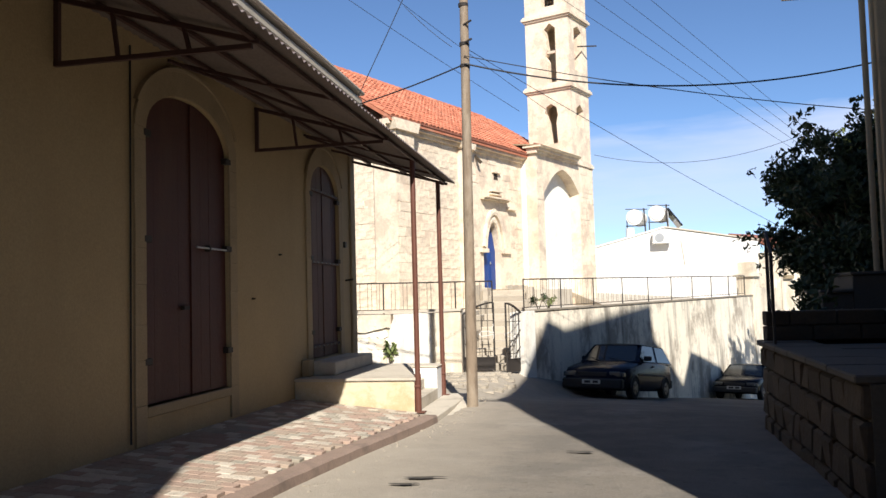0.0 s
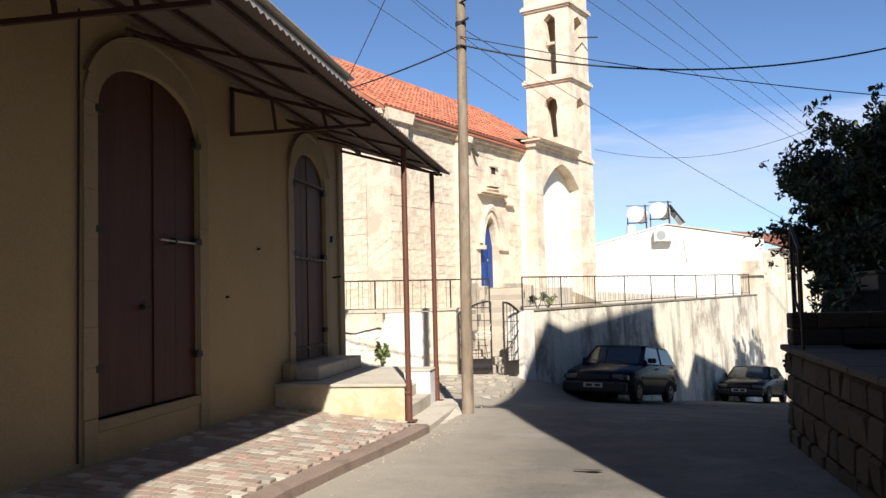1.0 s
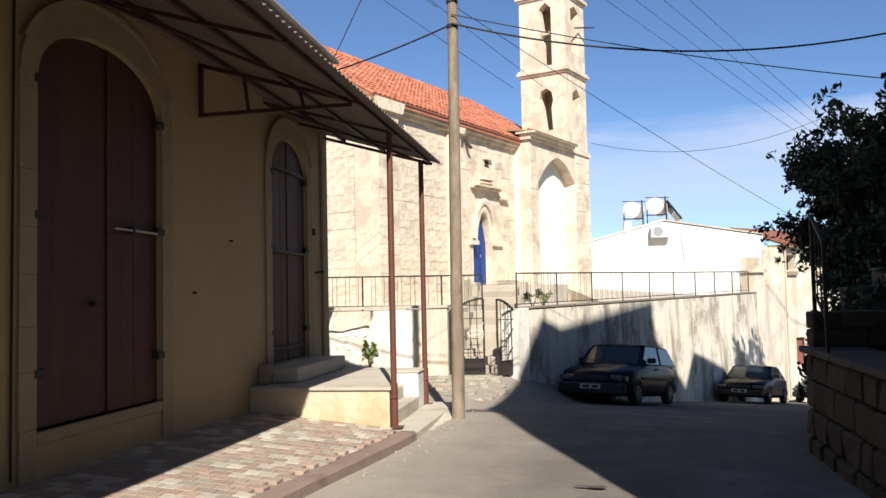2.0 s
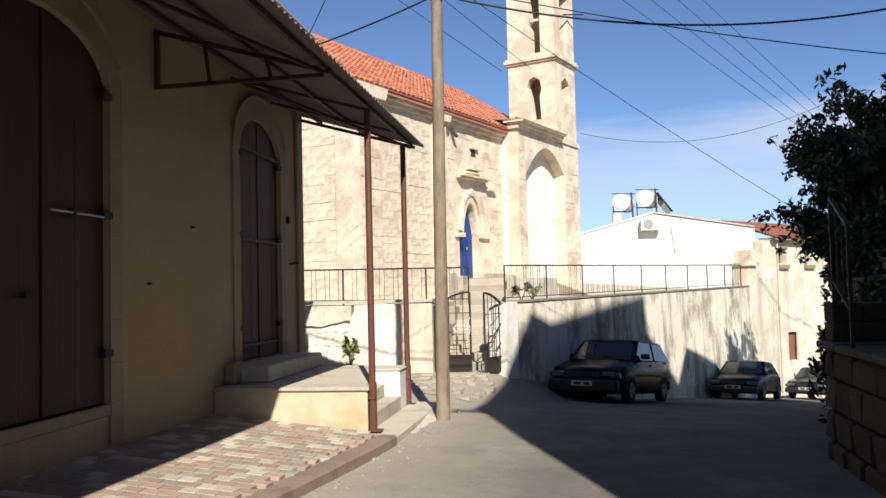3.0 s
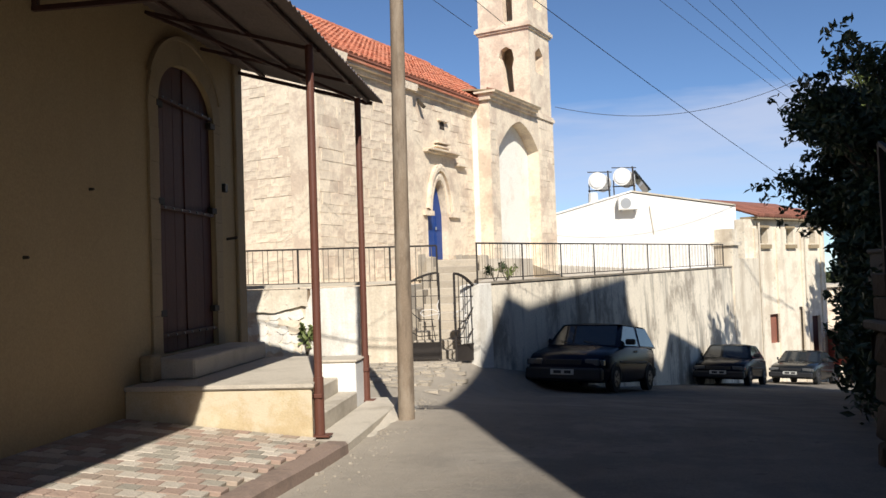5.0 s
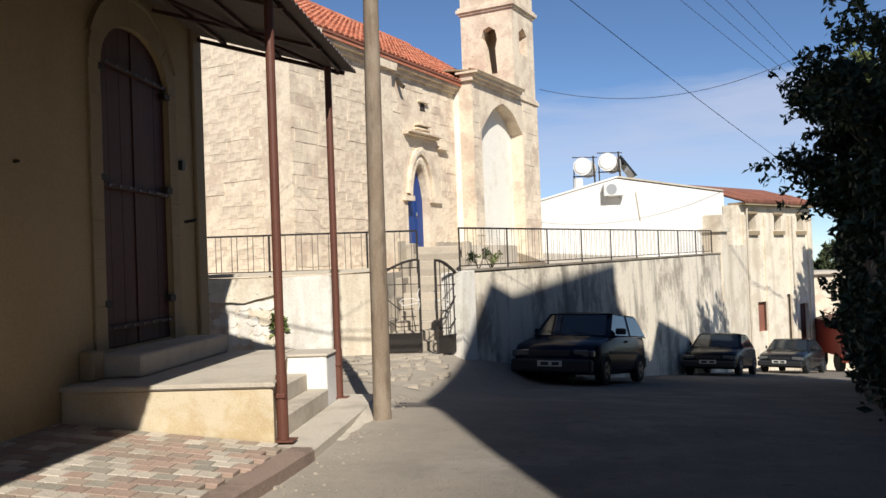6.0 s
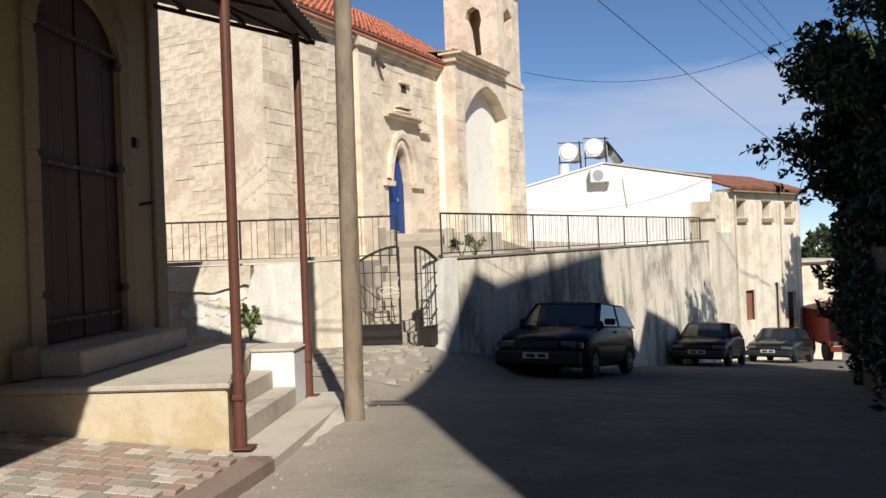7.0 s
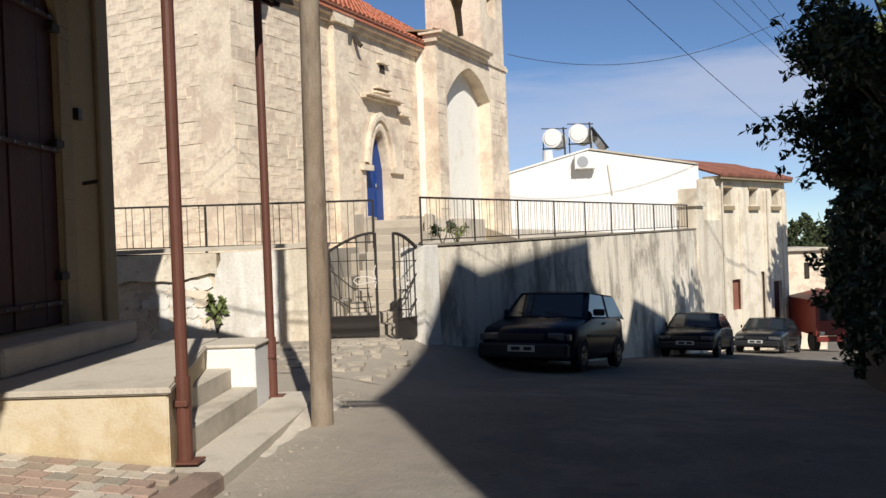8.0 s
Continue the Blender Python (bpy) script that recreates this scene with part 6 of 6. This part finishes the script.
# ---- small litter and stones along the kerb ----
rnd = random.Random(31)
bm = bmesh.new()
for k in range(420):
    y = rnd.uniform(7, 18.5) if k < 240 else rnd.uniform(12.5, 18.0)
    x = (kerb_x(y) if y < 14 else -2.4) + abs(rnd.gauss(0.05, 0.24))
    r = 0.002 + 0.014 * rnd.random() ** 4
    add_box(bm, (x - r, y - r, road_z(x, y) - 0.004), (x + r, y + r, road_z(x, y) + r * 0.9), None, 0.0, r * 0.3)
tagged(part("gravel", bm, M_COBBLE), "loose stones and grit along the kerb", "gravel", kind="stuff")
bm = bmesh.new()
prev = None
for k in range(19):    # crumbling skirt of mortar at the foot of the lower step
    y = 14.6 + 0.13 * k
    h = 0.10 * smooth01(14.5, 16.3, y) + 0.03 * noise.noise((y * 3.3, 7, 1))
    w = 0.07 + 0.16 * smooth01(14.5, 16.6, y) + 0.07 * noise.noise((y * 4.1, 1, 1))
    x0 = -2.5 + 0.08 * (y - 13.72) / 3.28
    ring = [bm.verts.new((x0 + dx, y + 0.02 * noise.noise((y * 5, dx, 3)), road_z(x0 + dx, y) + dz)) for dx, dz in ((-0.03, h), (w * 0.35, h * 0.55 + 0.01 * noise.noise((y * 9, 2, 2))), (w * 0.7, h * 0.25), (w, -0.03))]
    if prev:
        for i in range(3):
            bm.faces.new((prev[i], ring[i], ring[i + 1], prev[i + 1]))
    prev = ring
tagged(part("mortar_fillet", bm, M_CONCRETE), "rough pale mortar fillet along the lower step", "mortar", kind="structure")
for x, y, sx, sy, rot in ((-1.72, 8.85, 0.2, 0.06, 12), (-1.85, 8.5, 0.15, 0.05, 5), (-0.15, 10.6, 0.16, 0.06, -10)):
    bm = bmesh.new()
    pts = []
    for k in range(12):
        a = 2 * math.pi * k / 12
        r = 1 + 0.25 * math.sin(3 * a + x * 7) + 0.15 * math.cos(5 * a)
        px, py = x + sx * r * math.cos(a), y + sy * r * math.sin(a) + sx * math.cos(a) * math.sin(radians(rot))
        pts.append(bm.verts.new((px, py, road_z(px, py) + 0.024)))
    bm.faces.new(pts)
    tagged(part("tar_patch", bm, M_CAP), "small dark tar patch on the asphalt", "road patch", kind="structure")

# rough flat stones of the apron before the gate
apron = tagged(part("apron_bed", grid_sheet(-4.6, -1.95, 12, 18.9, 22.55, 14, lambda x, y: road_z(x, y) + 0.008), M_ASPHALT), "rough stone apron before the churchyard gate", "paving", kind="structure")
rnd = random.Random(17)
y = 18.95
while y < 22.4:
    d = rnd.uniform(0.2, 0.36)
    x = -4.55 + rnd.uniform(0, 0.2)
    while x < -2.15:
        w = rnd.uniform(0.22, 0.5)
        if rnd.random() < 0.8:
            z = road_z(x + w / 2, y + d / 2)
            k = rnd.randint(6, 8)
            bm = bmesh.new()
            pts = [(x + w / 2 + (w / 2 - 0.02) * math.cos(2 * math.pi * i / k + 0.4) * rnd.uniform(0.8, 1.1), y + d / 2 + (d / 2 - 0.015) * math.sin(2 * math.pi * i / k + 0.4) * rnd.uniform(0.8, 1.1)) for i in range(k)]
            add_prism(bm, pts, z - 0.03, z + rnd.uniform(0.024, 0.042), lambda u, v, e: Vector((u, v, e)))
            part("stone", bm, M_COBBLE, apron)
        x += w
    y += d

# ---- roof tiles, church stones and pavers: single pieces ----
bm = bmesh.new()
tile_into(bm, Matrix.Identity(4), TILES)
tile_mesh = mesh_of("tile", bm, material("terracotta_tile", (0.52, 0.185, 0.105), (0.41, 0.135, 0.075), 0.85, scale=2.2, fine=12, bump=0.2, stain=(0.55, 0.30, 0.20), stain_scale=1.5, stain_amt=0.4, rand=0.25))
for m in tile_near[:300]:
    ob = new("roof_tile", tile_mesh)
    ob.parent = church
    ob.matrix_world = m
if len(tile_near) > 300:
    bm = bmesh.new()
    for m in tile_near[300:]:
        tile_into(bm, m, TILES)
    tagged(part("lower_tiles", bm, M_TILE, church), kind="stuff")

rnd = random.Random(77)
block_meshes = []
for k in range(10):
    bm = box((0.006, -0.006, 0.016), (0.994, 0.02, 0.99))
    for v in bm.verts:
        if v.co.y < 0:
            v.co.x += rnd.uniform(-0.01, 0.01) + (0.006 if v.co.x < 0.5 else -0.006)
            v.co.z += rnd.uniform(-0.03, 0.03) + (0.008 if v.co.z < 0.5 else -0.02)
            v.co.y += rnd.uniform(-0.003, 0.003)
    block_meshes.append(mesh_of("stone_block", bm, M_BLOCK))


def lay_blocks(at, s0, s1, z0, z1, avoid, budget, rest):
    """Courses of cut stone, a little proud of the wall. at(s, z, d) maps to the world."""
    u = (at(1, 0, 0) - at(0, 0, 0)).normalized()
    n = (at(0, 0, 1) - at(0, 0, 0)).normalized()
    flip = u.cross(Vector((0, 0, 1))).dot(n) < 0
    z = z0
    while z < z1 - 0.05:
        h = min(rnd.uniform(0.2, 0.3), z1 - z)
        s = s0 - rnd.uniform(0, 0.3)
        while s < s1:
            w = rnd.uniform(0.34, 0.72)
            a, b = max(s, s0), min(s + w, s1)
            s += w
            if b - a < 0.12 or any(a < q[1] and b > q[0] and z < q[3] and z + h > q[2] for q in avoid) or rnd.random() < 0.06:
                continue
            o = at(b if flip else a, z, rnd.uniform(-0.007, 0.011))
            ax = -u if flip else u
            m = Matrix(((ax.x, -n.x, 0, o.x), (ax.y, -n.y, 0, o.y), (0, 0, 1, o.z), (0, 0, 0, 1))) @ Matrix.Diagonal((b - a, 1.0, h, 1))
            if budget[0] > 0:
                ob = new("stone_block", rnd.choice(block_meshes))
                ob.parent = church
                ob.matrix_world = m
                budget[0] -= 1
            else:
                rest.append((rnd.choice(block_meshes), m))
        z += h


rest, budget = [], [300]
lay_blocks(CH, -5.4, -2.45, 1.3, 6.7, [], budget, rest)
lay_blocks(CE, 0.1, 4.6, 1.3, 6.7, [(2.6, 4.5, 2.1, 3.5)], budget, rest)
lay_blocks(CH, -1.7, 2.25, 1.3, 6.7, [(-1.1, 1.2, 0, 5.45), (-0.2, 0.6, 5.7, 6.2), (0.95, 1.65, 4.65, 4.95), (-1.4, -1.0, 6.1, 6.7)], budget, rest)
lay_blocks(lambda s, z, d: CH(s, z, d + 0.28), -6.43, -5.47, 1.3, 6.6, [], budget, rest)
lay_blocks(lambda s, z, d: CH(s, z, d + 0.65), 6.5, 7.92, 1.3, 6.9, [], budget, rest)
lay_blocks(lambda s, z, d: CH(s, z, d + 0.65), 2.33, 2.9, 1.3, 6.5, [], budget, rest)
bm = bmesh.new()
for me, m in rest:
    vs = [bm.verts.new(m @ v.co) for v in me.vertices]
    for p in me.polygons:
        bm.faces.new([vs[i] for i in p.vertices])
tagged(part("stone_blocks", bm, material("limestone_rest", (0.84, 0.715, 0.55), (0.66, 0.56, 0.43), 0.92, scale=2.0, fine=18, bump=0.5, stain=(0.46, 0.37, 0.29), stain_scale=1.2, stain_amt=0.5, island=0.1, blotch=(0.50, 0.375, 0.285), blotch_scale=1.3, blotch_amt=0.6, pits=0.5), church), kind="stuff")

# pavers: small square blocks in rows
PAV = 0.17
paver_meshes = []
for mt in M_PAVERS:
    bm = box((0.004, 0.004, -0.05), (PAV - 0.004, PAV - 0.004, 0.0))
    bmesh.ops.bevel(bm, geom=[e for e in bm.edges if all(v.co.z > -0.01 for v in e.verts)], offset=0.006, segments=1, affect="EDGES")
    paver_meshes.append(mesh_of("paver", bm, mt))
near, far = [], []
rnd = random.Random(8)
j = 0
y = 13.7 - PAV
while y > 2.0:
    x = WALL_X + 0.035 + (PAV / 2 if j % 2 else 0.0) - PAV
    while x < kerb_x(y) - 0.2 - PAV * 0.75:
        if x > WALL_X - 0.15:
            tilt_x = math.atan2(pave_z(x + PAV, y) - pave_z(x, y), PAV)
            tilt_y = math.atan2(pave_z(x, y + PAV) - pave_z(x, y), PAV)
            m = Matrix.Translation((x, y, pave_z(x, y) + rnd.uniform(-0.0015, 0.0015))) @ Matrix.Rotation(-tilt_x, 4, "Y") @ Matrix.Rotation(tilt_y, 4, "X") @ pose(0, 0, 0, rnd.uniform(-0.25, 0.25), rnd.uniform(-0.25, 0.25), rnd.uniform(-0.6, 0.6))
            k = rnd.choices((0, 1, 2, 3), (0.22, 0.3, 0.2, 0.28))[0]
            (near if len(near) < 300 and x > -4.75 else far).append((k, m))
        x += PAV
    y -= PAV
    j += 1
for k, m in near:
    ob = new("paver", paver_meshes[k])
    ob.parent = pavement
    ob.matrix_world = m
for k in range(4):
    bm = bmesh.new()
    me = paver_meshes[k]
    for q, m in far:
        if q == k:
            vs = [bm.verts.new(m @ v.co) for v in me.vertices]
            for p in me.polygons:
                bm.faces.new([vs[i] for i in p.vertices])
    tagged(part("pavers", bm, M_PAVERS[k], pavement), kind="stuff")
